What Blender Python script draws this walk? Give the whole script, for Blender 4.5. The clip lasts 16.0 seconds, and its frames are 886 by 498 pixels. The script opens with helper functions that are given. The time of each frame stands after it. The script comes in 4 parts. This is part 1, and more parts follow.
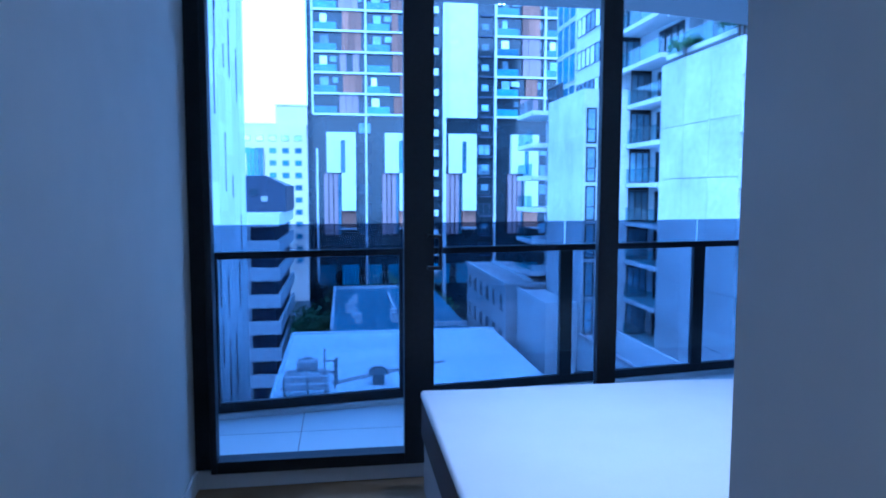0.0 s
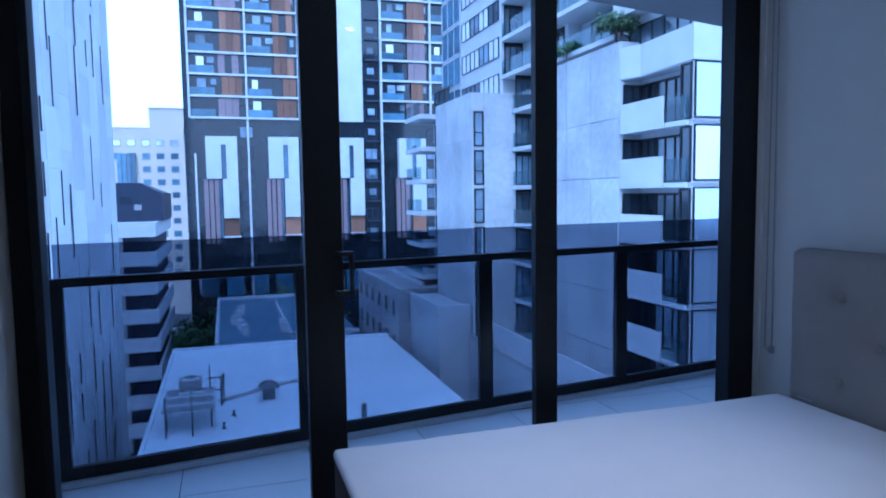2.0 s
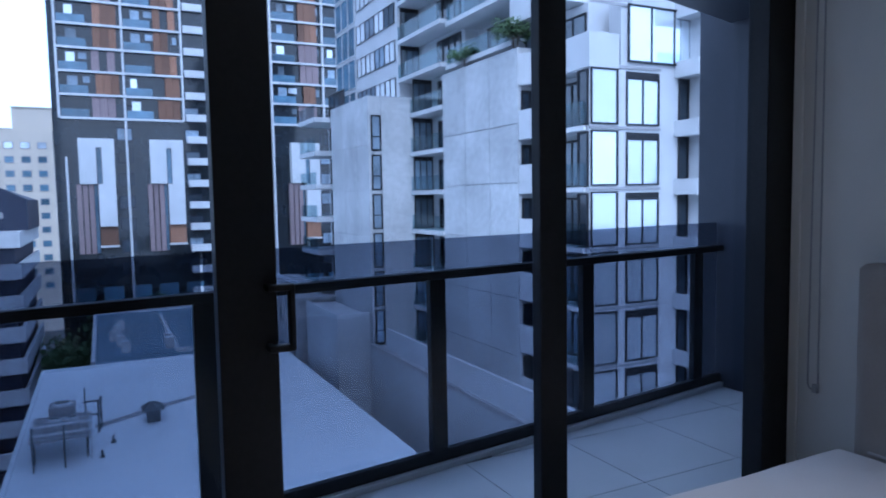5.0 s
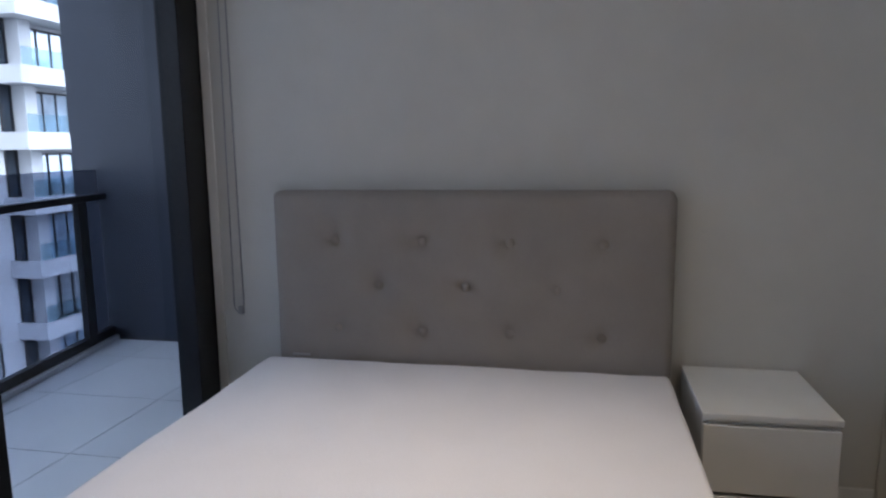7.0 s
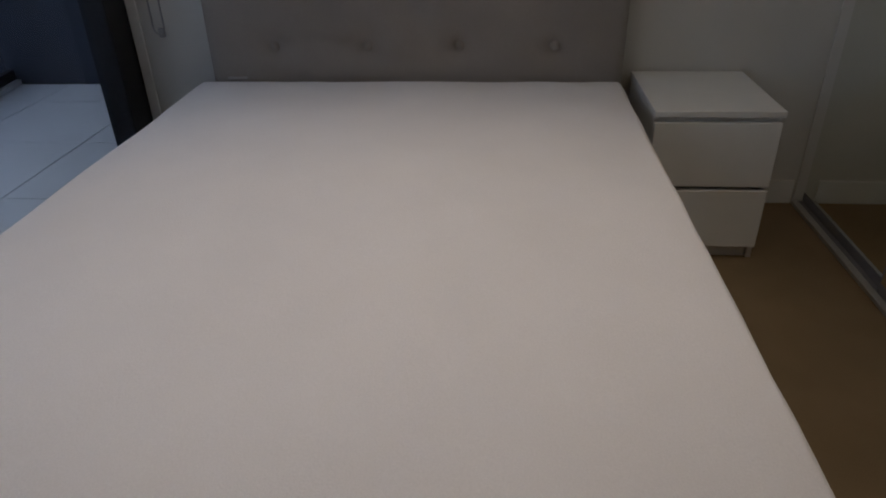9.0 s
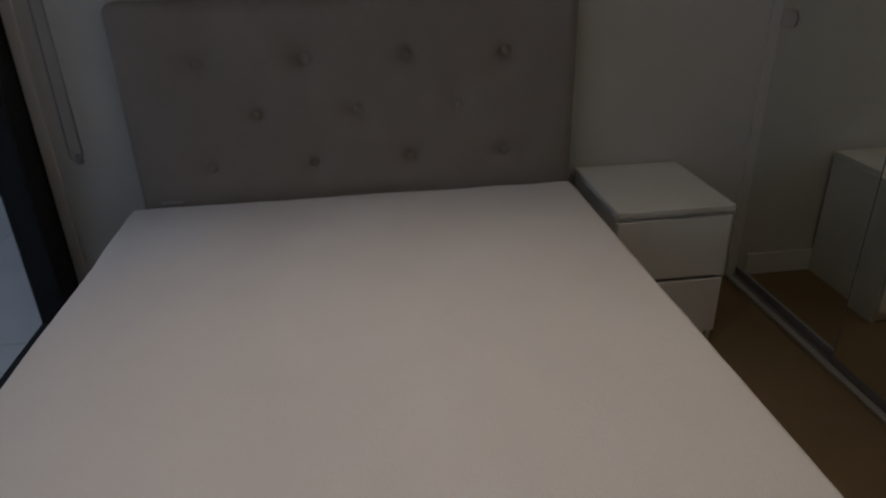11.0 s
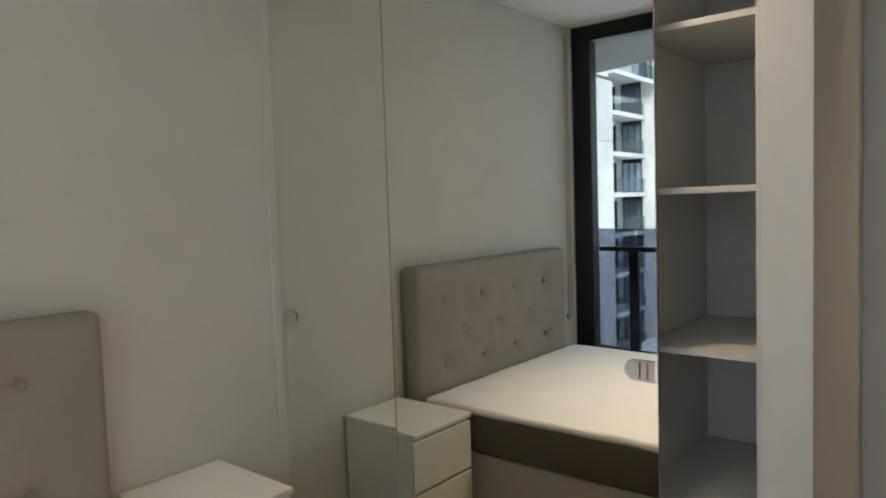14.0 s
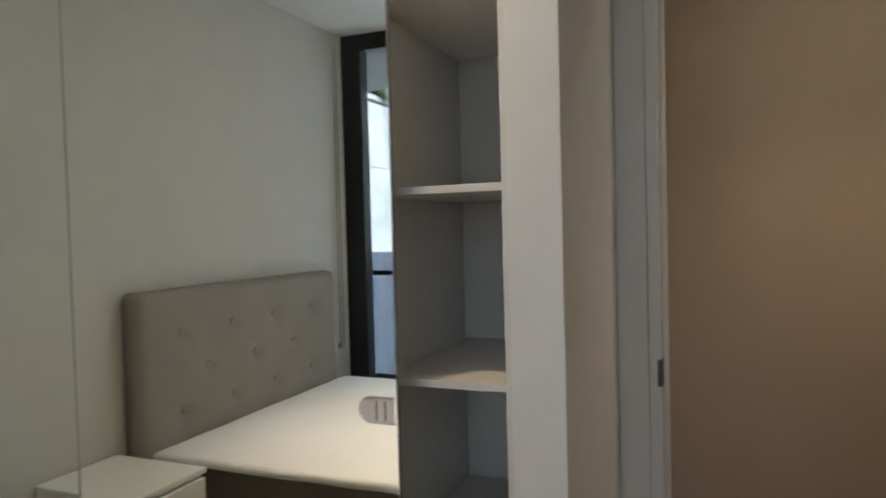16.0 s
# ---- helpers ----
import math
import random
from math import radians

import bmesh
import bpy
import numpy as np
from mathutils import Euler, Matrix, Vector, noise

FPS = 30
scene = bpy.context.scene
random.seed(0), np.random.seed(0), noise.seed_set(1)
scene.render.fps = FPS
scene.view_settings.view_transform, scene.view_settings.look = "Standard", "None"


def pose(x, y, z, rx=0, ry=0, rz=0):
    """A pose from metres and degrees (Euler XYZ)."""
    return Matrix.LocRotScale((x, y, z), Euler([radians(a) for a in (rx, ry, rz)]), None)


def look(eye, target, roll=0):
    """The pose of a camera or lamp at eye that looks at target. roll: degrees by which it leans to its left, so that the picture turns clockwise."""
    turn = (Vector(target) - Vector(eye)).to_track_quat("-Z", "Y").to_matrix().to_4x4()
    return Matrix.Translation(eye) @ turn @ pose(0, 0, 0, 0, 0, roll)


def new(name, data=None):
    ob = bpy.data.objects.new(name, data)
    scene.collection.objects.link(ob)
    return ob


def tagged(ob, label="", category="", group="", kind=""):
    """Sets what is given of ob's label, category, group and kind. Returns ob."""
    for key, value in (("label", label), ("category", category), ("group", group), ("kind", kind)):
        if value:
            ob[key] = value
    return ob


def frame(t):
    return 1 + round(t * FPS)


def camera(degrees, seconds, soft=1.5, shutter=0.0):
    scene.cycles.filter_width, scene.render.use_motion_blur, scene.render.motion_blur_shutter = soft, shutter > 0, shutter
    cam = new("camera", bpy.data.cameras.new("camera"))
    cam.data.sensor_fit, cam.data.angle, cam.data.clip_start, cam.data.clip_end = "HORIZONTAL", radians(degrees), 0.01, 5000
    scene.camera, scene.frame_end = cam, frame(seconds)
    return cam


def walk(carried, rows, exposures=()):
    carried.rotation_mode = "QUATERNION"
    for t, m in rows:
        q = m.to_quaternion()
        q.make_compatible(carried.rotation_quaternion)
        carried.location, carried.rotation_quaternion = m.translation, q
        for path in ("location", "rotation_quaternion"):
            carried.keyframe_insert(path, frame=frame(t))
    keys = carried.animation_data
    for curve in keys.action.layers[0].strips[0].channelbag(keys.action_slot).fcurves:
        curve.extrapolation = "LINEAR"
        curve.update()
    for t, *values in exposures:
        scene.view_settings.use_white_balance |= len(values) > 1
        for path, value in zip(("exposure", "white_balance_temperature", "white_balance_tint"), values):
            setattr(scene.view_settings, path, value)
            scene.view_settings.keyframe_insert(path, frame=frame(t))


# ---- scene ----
cam = camera(66.2, 16.0, soft=1.9, shutter=0.25)
PATH = [
    (0, (-2.564, -1.06, 1.488), (-2.272, 0.911, 1.316), 0.1),
    (0.5, (-2.617, -0.904, 1.502), (-2.129, 1.029, 1.331), -0.4),
    (1, (-2.575, -0.723, 1.491), (-2.034, 1.195, 1.329), -0.6),
    (1.5, (-2.563, -0.562, 1.491), (-1.989, 1.347, 1.329), -0.7),
    (2, (-2.56, -0.424, 1.493), (-1.952, 1.474, 1.331), -0.8),
    (2.5, (-2.553, -0.352, 1.492), (-1.916, 1.537, 1.331), -1.0),
    (3, (-2.529, -0.264, 1.505), (-1.868, 1.616, 1.344), -1.1),
    (3.2, (-2.52, -0.198, 1.512), (-1.85, 1.679, 1.35), -1.1),
    (5.3, (-2.51, 0.625, 1.473), (-1.491, 2.341, 1.33), -0.9),
    (5.5, (-2.474, 0.663, 1.468), (-1.323, 2.293, 1.334), -0.9),
    (6, (-2.459, 0.59, 1.481), (-0.906, 1.84, 1.322), -1.1),
    (6.5, (-2.623, 0.69, 1.451), (-0.781, 1.446, 1.267), -1.2),
    (7, (-2.662, 0.811, 1.397), (-0.723, 1.198, 1.097), -0.7),
    (7.5, (-2.649, 0.836, 1.361), (-0.745, 1.075, 0.795), -1.1),
    (8, (-2.66, 0.857, 1.276), (-0.838, 1.088, 0.484), -1.6),
    (8.2, (-2.666, 0.868, 1.266), (-0.877, 1.094, 0.399), -1.7),
    (10.3, (-2.573, 1.093, 1.329), (-0.887, 1.163, 0.251), -1.8),
    (10.5, (-2.552, 1.136, 1.367), (-0.848, 1.14, 0.315), -1.7),
    (11, (-2.478, 1.231, 1.433), (-0.688, 1.021, 0.566), -1.5),
    (11.5, (-2.42, 1.355, 1.474), (-0.599, 0.904, 0.781), -1.7),
    (12, (-2.376, 1.492, 1.457), (-0.619, 0.736, 0.873), -1.6),
    (12.5, (-2.419, 1.49, 1.536), (-0.746, 0.509, 1.046), -1.4),
    (13, (-2.375, 1.457, 1.519), (-0.844, 0.21, 1.203), -1.2),
    (13.5, (-2.452, 1.437, 1.553), (-1.043, 0.033, 1.343), -1.7),
    (14, (-2.443, 1.48, 1.543), (-1.175, -0.061, 1.415), -1.9),
    (14.5, (-2.415, 1.487, 1.534), (-1.266, -0.148, 1.442), -1.5),
    (15, (-2.403, 1.427, 1.499), (-1.366, -0.281, 1.419), -1.3),
    (15.5, (-2.385, 1.296, 1.469), (-1.417, -0.452, 1.389), -1.6),
    (16, (-2.399, 1.037, 1.472), (-1.636, -0.81, 1.411), -1.5),
]
walk(cam, [(t, look(eye, target, roll)) for t, eye, target, roll in PATH], [
    (0, 1.42, 3400, 10), (0.5, 1.15, 3550, 11.5), (1.5, 0.8, 3850, 13), (3.0, 0.55, 4250, 13), (5.5, 0.42, 4800, 14), (6.0, 0.5, 5050, 14), (6.5, 0.85, 5400, 14), (7.5, 1.37, 5700, 13), (8.2, 1.02, 5780, 13),
    (10.5, -0.22, 6100, 12.5), (11.0, -0.1, 6150, 12.5), (12.0, 0.42, 6450, 10.5), (12.5, 0.75, 6650, 9.5), (13.5, 1.55, 6600, 7.5), (14.5, 1.88, 6600, 7.5), (16.0, 1.88, 6400, 6.5)])


# ---- world, sun, lamps ----
world = bpy.data.worlds.new("overcast")
scene.world = world
world.use_nodes = True
wn = world.node_tree.nodes
sky = wn.new("ShaderNodeTexSky")
sky.sky_type = "NISHITA"
sky.sun_disc = False
sky.sun_elevation = radians(48)
sky.sun_rotation = radians(200)
sky.dust_density = 6.0
sky.ozone_density = 0.6
sky.air_density = 1.4
# a thick cloud deck whitens the clear-sky colour
deck = wn.new("ShaderNodeMix")
deck.data_type = "RGBA"
deck.inputs[0].default_value = 0.7
deck.inputs[7].default_value = (9.0, 9.6, 10.6, 1)
world.node_tree.links.new(sky.outputs[0], deck.inputs[6])
world.node_tree.links.new(deck.outputs[2], wn["Background"].inputs[0])
wn["Background"].inputs[1].default_value = 0.18

sun_data = bpy.data.lights.new("sun", "SUN")
sun_data.energy = 1.0
sun_data.angle = radians(25)
sun_data.color = (1.0, 0.96, 0.9)
sun = new("sun", sun_data)
sun.matrix_world = look((0, 0, 60), (42, 42, 0))


# ---- small tools ----
BASE = {}


def thing(name, loc, label="", category="", group="", kind=""):
    ob = new(name)
    ob.empty_display_size = 0.1
    ob.location = loc
    BASE[ob] = Vector(loc)
    return tagged(ob, label, category, group, kind)


def part(name, bm, mat, parent=None, label="", smooth=False):
    me = bpy.data.meshes.new(name)
    off = BASE.get(parent, Vector((0, 0, 0)))
    if off.length:
        bmesh.ops.translate(bm, vec=-off, verts=bm.verts)
    bm.to_mesh(me)
    bm.free()
    me.materials.append(mat)
    if smooth:
        me.polygons.foreach_set("use_smooth", [True] * len(me.polygons))
    ob = new(name, me)
    if parent is not None:
        ob.parent = parent
        BASE[ob] = off
    if label:
        tagged(ob, label)
    return ob


def setting(name, bm, mat, label, category):
    return tagged(part(name, bm, mat), label, category, kind="structure")


def twin(ob, shift):
    """A repeat of a part on the same mesh, moved by shift."""
    o = bpy.data.objects.new(ob.name, ob.data)
    scene.collection.objects.link(o)
    o.parent = ob.parent
    o.location = Vector(ob.location) + Vector(shift)
    return o


def box(x0, y0, z0, x1, y1, z1, bevel=0.0, seg=2, bm=None):
    b = bmesh.new()
    bmesh.ops.create_cube(b, size=1.0)
    for v in b.verts:
        v.co = Vector(((x0 + x1) / 2 + v.co.x * abs(x1 - x0), (y0 + y1) / 2 + v.co.y * abs(y1 - y0), (z0 + z1) / 2 + v.co.z * abs(z1 - z0)))
    if bevel:
        bmesh.ops.bevel(b, geom=b.edges[:], offset=bevel, segments=seg, affect="EDGES", profile=0.5)
    if bm is None:
        return b
    tmp = bpy.data.meshes.new("tmp")
    b.to_mesh(tmp)
    b.free()
    bm.from_mesh(tmp)
    bpy.data.meshes.remove(tmp)
    return bm


def boxes(rows, bevel=0.0):
    bm = bmesh.new()
    for r in rows:
        box(*r, bevel=bevel, bm=bm)
    return bm


def rod(a, b, r, seg=10, bm=None):
    bm = bm or bmesh.new()
    a, b = Vector(a), Vector(b)
    d = b - a
    m = Matrix.Translation((a + b) / 2) @ d.to_track_quat("Z", "Y").to_matrix().to_4x4()
    bmesh.ops.create_cone(bm, cap_ends=True, segments=seg, radius1=r, radius2=r, depth=d.length, matrix=m)
    return bm


# ---- materials ----
def material(name, colour, rough=0.6, metal=0.0, grain=0.0, scale=40.0, stain=0.0, stain_scale=2.0, bump=0.0, bump_scale=200.0, rand=0.0, spec=0.5):
    m = bpy.data.materials.new(name)
    m.use_nodes = True
    nt = m.node_tree
    p = nt.nodes["Principled BSDF"]
    p.inputs["Roughness"].default_value = rough
    p.inputs["Metallic"].default_value = metal
    p.inputs["Specular IOR Level"].default_value = spec
    co = nt.nodes.new("ShaderNodeNewGeometry")
    rgb = nt.nodes.new("ShaderNodeRGB")
    rgb.outputs[0].default_value = (*colour, 1)
    last = rgb.outputs[0]
    for amount, size in ((grain, scale), (stain, stain_scale)):
        if amount:
            n = nt.nodes.new("ShaderNodeTexNoise")
            n.inputs["Scale"].default_value = size
            n.inputs["Detail"].default_value = 5
            nt.links.new(co.outputs["Position"], n.inputs["Vector"])
            r = nt.nodes.new("ShaderNodeMapRange")
            r.inputs[1].default_value, r.inputs[2].default_value = 0.3, 0.7
            r.inputs[3].default_value, r.inputs[4].default_value = 1 - amount, 1 + amount
            nt.links.new(n.outputs[0], r.inputs[0])
            h = nt.nodes.new("ShaderNodeHueSaturation")
            nt.links.new(r.outputs[0], h.inputs["Value"])
            nt.links.new(last, h.inputs["Color"])
            last = h.outputs[0]
    if rand:
        o = nt.nodes.new("ShaderNodeObjectInfo")
        r = nt.nodes.new("ShaderNodeMapRange")
        r.inputs[3].default_value, r.inputs[4].default_value = 1 - rand, 1 + rand
        nt.links.new(o.outputs["Random"], r.inputs[0])
        h = nt.nodes.new("ShaderNodeHueSaturation")
        nt.links.new(r.outputs[0], h.inputs["Value"])
        nt.links.new(last, h.inputs["Color"])
        last = h.outputs[0]
    nt.links.new(last, p.inputs["Base Color"])
    if bump:
        n = nt.nodes.new("ShaderNodeTexNoise")
        n.inputs["Scale"].default_value = bump_scale
        n.inputs["Detail"].default_value = 4
        nt.links.new(co.outputs["Position"], n.inputs["Vector"])
        b = nt.nodes.new("ShaderNodeBump")
        b.inputs["Strength"].default_value = bump
        b.inputs["Distance"].default_value = 0.01
        nt.links.new(n.outputs[0], b.inputs["Height"])
        nt.links.new(b.outputs[0], p.inputs["Normal"])
    return m


def glass(name, tint, rough=0.0):
    m = bpy.data.materials.new(name)
    m.use_nodes = True
    p = m.node_tree.nodes["Principled BSDF"]
    p.inputs["Base Color"].default_value = (*tint, 1)
    p.inputs["Roughness"].default_value = rough
    p.inputs["Transmission Weight"].default_value = 1.0
    p.inputs["IOR"].default_value = 1.45
    return m


def clear(name, tint, least=0.035):
    """Thin sheet glass: see-through with a faint reflection."""
    m = bpy.data.materials.new(name)
    m.use_nodes = True
    nt = m.node_tree
    nt.nodes.remove(nt.nodes["Principled BSDF"])
    t = nt.nodes.new("ShaderNodeBsdfTransparent")
    t.inputs[0].default_value = (*tint, 1)
    g = nt.nodes.new("ShaderNodeBsdfGlossy")
    g.inputs["Roughness"].default_value = 0.0
    w = nt.nodes.new("ShaderNodeLayerWeight")
    p = nt.nodes.new("ShaderNodeMath")
    p.operation = "POWER"
    p.inputs[1].default_value = 4.0
    nt.links.new(w.outputs["Facing"], p.inputs[0])
    f = nt.nodes.new("ShaderNodeMapRange")
    f.inputs[3].default_value, f.inputs[4].default_value = least, 0.4
    nt.links.new(p.outputs[0], f.inputs[0])
    x = nt.nodes.new("ShaderNodeMixShader")
    nt.links.new(f.outputs[0], x.inputs[0])
    nt.links.new(t.outputs[0], x.inputs[1])
    nt.links.new(g.outputs[0], x.inputs[2])
    nt.links.new(x.outputs[0], nt.nodes["Material Output"].inputs[0])
    return m


def lamp_glow(name, colour, power):
    m = bpy.data.materials.new(name)
    m.use_nodes = True
    p = m.node_tree.nodes["Principled BSDF"]
    p.inputs["Emission Color"].default_value = (*colour, 1)
    p.inputs["Emission Strength"].default_value = power
    return m


WALL = material("wall_paint", (0.62, 0.605, 0.565), 0.75, grain=0.02, scale=6, stain=0.03, stain_scale=0.9, bump=0.08, bump_scale=350)
HALLWALL = material("hall_brown_paint", (0.48, 0.4, 0.32), 0.7, grain=0.02, scale=6, stain=0.04, stain_scale=0.9, bump=0.08, bump_scale=350)
CEIL = material("ceiling_paint", (0.8, 0.8, 0.78), 0.8, grain=0.02, scale=4, bump=0.05, bump_scale=300)
TRIM = material("white_gloss_trim", (0.78, 0.77, 0.74), 0.35, grain=0.02, scale=9)
CARPET = material("beige_carpet", (0.36, 0.26, 0.15), 0.95, grain=0.22, scale=420, stain=0.12, stain_scale=3, bump=0.9, bump_scale=600, spec=0.1)
BLACK = material("black_aluminium", (0.013, 0.014, 0.017), 0.45, grain=0.15, scale=60, spec=0.3)
DARKFIN = material("dark_cladding", (0.035, 0.04, 0.055), 0.45, grain=0.06, scale=25, stain=0.1, stain_scale=2)
FABRIC = material("taupe_linen", (0.38, 0.345, 0.31), 0.95, grain=0.1, scale=500, stain=0.05, stain_scale=5, bump=0.6, bump_scale=900, spec=0.15)
KNIT = material("mattress_knit", (0.83, 0.81, 0.82), 0.9, grain=0.03, scale=300, stain=0.03, stain_scale=3, bump=0.3, bump_scale=260, spec=0.15)
BORDER = material("mattress_border", (0.12, 0.1, 0.088), 0.9, grain=0.15, scale=300, bump=0.4, bump_scale=700, spec=0.15)
BEDBASE = material("bed_base_linen", (0.5, 0.46, 0.42), 0.95, grain=0.08, scale=400, bump=0.4, bump_scale=900, spec=0.15)
LAMINATE = material("white_foil", (0.8, 0.79, 0.75), 0.32, grain=0.015, scale=12)
SHELFM = material("white_melamine", (0.72, 0.71, 0.68), 0.45, grain=0.02, scale=20)
TILE = material("pale_grey_tile", (0.68, 0.69, 0.7), 0.45, grain=0.05, scale=90, stain=0.06, stain_scale=2.5, rand=0.03)
GROUT = material("dark_grout", (0.09, 0.09, 0.1), 0.9, grain=0.1, scale=60)
STEEL = material("brushed_steel", (0.7, 0.67, 0.65), 0.38, metal=1.0, grain=0.08, scale=150)
ALU = material("track_aluminium", (0.5, 0.49, 0.47), 0.5, metal=0.6, grain=0.06, scale=120)
CORDM = material("chain_plastic", (0.36, 0.36, 0.37), 0.4, grain=0.05, scale=100)
MIRROR = material("mirror_silver", (0.85, 0.87, 0.82), 0.0, metal=1.0)
PANE = clear("window_pane", (0.93, 0.96, 0.98), 0.012)
SMOKED = clear("smoked_balustrade_glass", (0.47, 0.5, 0.57), 0.018)
FARGLASS = clear("balcony_glass", (0.72, 0.82, 0.86))
CONCRETE = material("fair_faced_concrete", (0.43, 0.44, 0.45), 0.85, grain=0.1, scale=3, stain=0.16, stain_scale=0.35, bump=0.1, bump_scale=12, rand=0.06)
RENDERW = material("white_render", (0.51, 0.52, 0.535), 0.8, grain=0.04, scale=1.2, stain=0.06, stain_scale=0.3, rand=0.04)
PANELW = material("white_cladding_panel", (0.62, 0.63, 0.645), 0.7, grain=0.03, scale=1.2, stain=0.05, stain_scale=0.3, rand=0.13)
RENDERG = material("grey_render", (0.3, 0.3, 0.31), 0.85, grain=0.06, scale=1.2, stain=0.12, stain_scale=0.25)
BEIGE = material("beige_render", (0.52, 0.47, 0.4), 0.85, grain=0.04, scale=1, stain=0.06, stain_scale=0.2)
DARKGLASS = material("dark_curtain_wall", (0.02, 0.028, 0.04), 0.08, grain=0.3, scale=0.4, rand=0.5, spec=0.6)
# Pale base colour helps out the bright sky reflections on these panes
SKYGLASS = material("blind_backed_glazing", (0.68, 0.73, 0.78), 0.08, metal=0.6, grain=0.05, scale=0.6, rand=0.2)
# Near-white colour paints sky glare, and some curtains, into the upper window bands
GLAREGLASS = material("glazing_with_drawn_blinds", (0.74, 0.77, 0.8), 0.12, grain=0.04, scale=0.5, rand=0.15)
BLUEGLASS = material("blue_glazing", (0.08, 0.14, 0.2), 0.08, grain=0.25, scale=0.7, rand=0.4, spec=0.7)
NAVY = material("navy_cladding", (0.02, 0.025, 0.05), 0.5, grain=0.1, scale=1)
ORANGE = material("timber_screen", (0.2, 0.1, 0.058), 0.6, grain=0.2, scale=4, rand=0.45)
MAUVE = material("mauve_panel", (0.22, 0.165, 0.17), 0.6, grain=0.06, scale=2, rand=0.1)
ROOFW = material("white_roof_sheet", (0.72, 0.75, 0.77), 0.6, grain=0.03, scale=2, stain=0.06, stain_scale=0.15)
ROOFB = material("blue_grey_roof", (0.12, 0.17, 0.22), 0.7, grain=0.08, scale=1, stain=0.15, stain_scale=0.2)
ASPHALT = material("ground_asphalt", (0.05, 0.05, 0.05), 0.9, grain=0.2, scale=2, stain=0.2, stain_scale=0.08)
LEAF = material("leaves", (0.05, 0.09, 0.03), 0.7, grain=0.3, scale=3, rand=0.4)
BARK = material("bark", (0.09, 0.06, 0.04), 0.9, grain=0.2, scale=20)
HVAC = material("plant_grey_metal", (0.1, 0.11, 0.12), 0.5, metal=0.3, grain=0.08, scale=6)
PRINT = material("grey_print", (0.2, 0.2, 0.22), 0.8)
LABELM = material("label_white", (0.5, 0.48, 0.48), 0.8, grain=0.03, scale=60)
DIMGLASS = material("glazing_before_dim_rooms", (0.2, 0.25, 0.31), 0.08, grain=0.3, scale=0.9, rand=0.6, spec=0.6)
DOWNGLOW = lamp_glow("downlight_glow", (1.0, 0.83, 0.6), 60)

# ---- the room ----
# x grows from the west wall to the headboard wall, y from the wardrobe to the windows
WEST, EAST, CEILZ = -3.30, 0.0, 2.79
MIR, WIN, BACK = -0.328, 2.36, -1.07      # mirror face, window wall inner face, doorway wall
HALL = -2.35

setting("floor", box(WEST - 0.15, HALL - 0.15, -0.2, EAST + 0.15, WIN + 0.12, 0.0), CARPET, "beige looped carpet on the bedroom floor", "floor")
setting("ceiling", box(WEST - 0.15, HALL - 0.15, CEILZ, EAST + 0.15, WIN + 0.12, CEILZ + 0.25), CEIL, "plain white painted plasterboard ceiling", "ceiling")
setting("wall_east", box(EAST, -1.2, 0, EAST + 0.15, WIN + 0.1, CEILZ), WALL, "off-white painted wall behind the headboard", "wall")
setting("wall_west", box(WEST - 0.15, HALL, 0, WEST, WIN + 0.2, CEILZ), WALL, "off-white painted wall beside the sliding door", "wall")
# end wall of the wardrobe and the wall with the doorway
setting("wall_wardrobe_end", box(-2.1, BACK + 0.004, 0, -1.986, MIR + 0.01, CEILZ), TRIM, "white gloss painted end wall of the wardrobe", "wall")
setting("wall_wardrobe_back", box(-2.08, BACK - 0.1, 0, EAST, BACK, CEILZ), WALL, "plain painted wall behind the wardrobe", "wall")
setting("wall_doorway", boxes([(-2.21, BACK - 0.1, 0, -2.089, BACK, CEILZ), (WEST, BACK - 0.1, 0, -3.06, BACK, CEILZ), (-3.06, BACK - 0.1, 2.52, -2.21, BACK, CEILZ)]), WALL, "off-white painted wall around the open doorway", "wall")
setting("wall_hall_south", box(WEST - 0.15, HALL - 0.15, 0, EAST + 0.15, HALL, CEILZ), HALLWALL, "warm brown hallway wall seen through the doorway", "wall")
setting("wall_hall_east", box(-1.0, HALL, 0, -0.9, BACK - 0.1, CEILZ), WALL, "plain painted wall closing the hallway", "wall")
setting("baseboard", boxes([(-0.014, MIR + 0.03, 0, -0.001, WIN, 0.1), (WEST + 0.001, BACK, 0, WEST + 0.014, WIN - 0.02, 0.1)], 0.002), TRIM, "white painted skirting boards along the walls", "baseboard")
setting("trim_window", box(-0.013, 2.318, 0.101, -0.0015, 2.357, CEILZ - 0.001, 0.002), TRIM, "narrow white trim strip beside the window", "trim")
# door lining with its architrave and strike plate
door_frame = thing("door_1", (-2.64, BACK, 0), "white painted door lining of the open bedroom doorway", "doorway", kind="structure")
part("jamb", box(-2.225, BACK - 0.13, 0, -2.19, BACK + 0.012, 2.51, 0.003), TRIM, door_frame)
part("jamb", box(-3.08, BACK - 0.13, 0, -3.045, BACK + 0.012, 2.51, 0.003), TRIM, door_frame)
part("head", box(-3.045, BACK - 0.13, 2.475, -2.225, BACK + 0.012, 2.51, 0.003), TRIM, door_frame)
part("door_stop", box(-2.24, BACK - 0.09, 0, -2.226, BACK - 0.05, 2.47, 0.002), TRIM, door_frame)
part("architrave", box(-2.1885, BACK + 0.001, 0, -2.1008, BACK + 0.016, 2.56, 0.003), TRIM, door_frame)
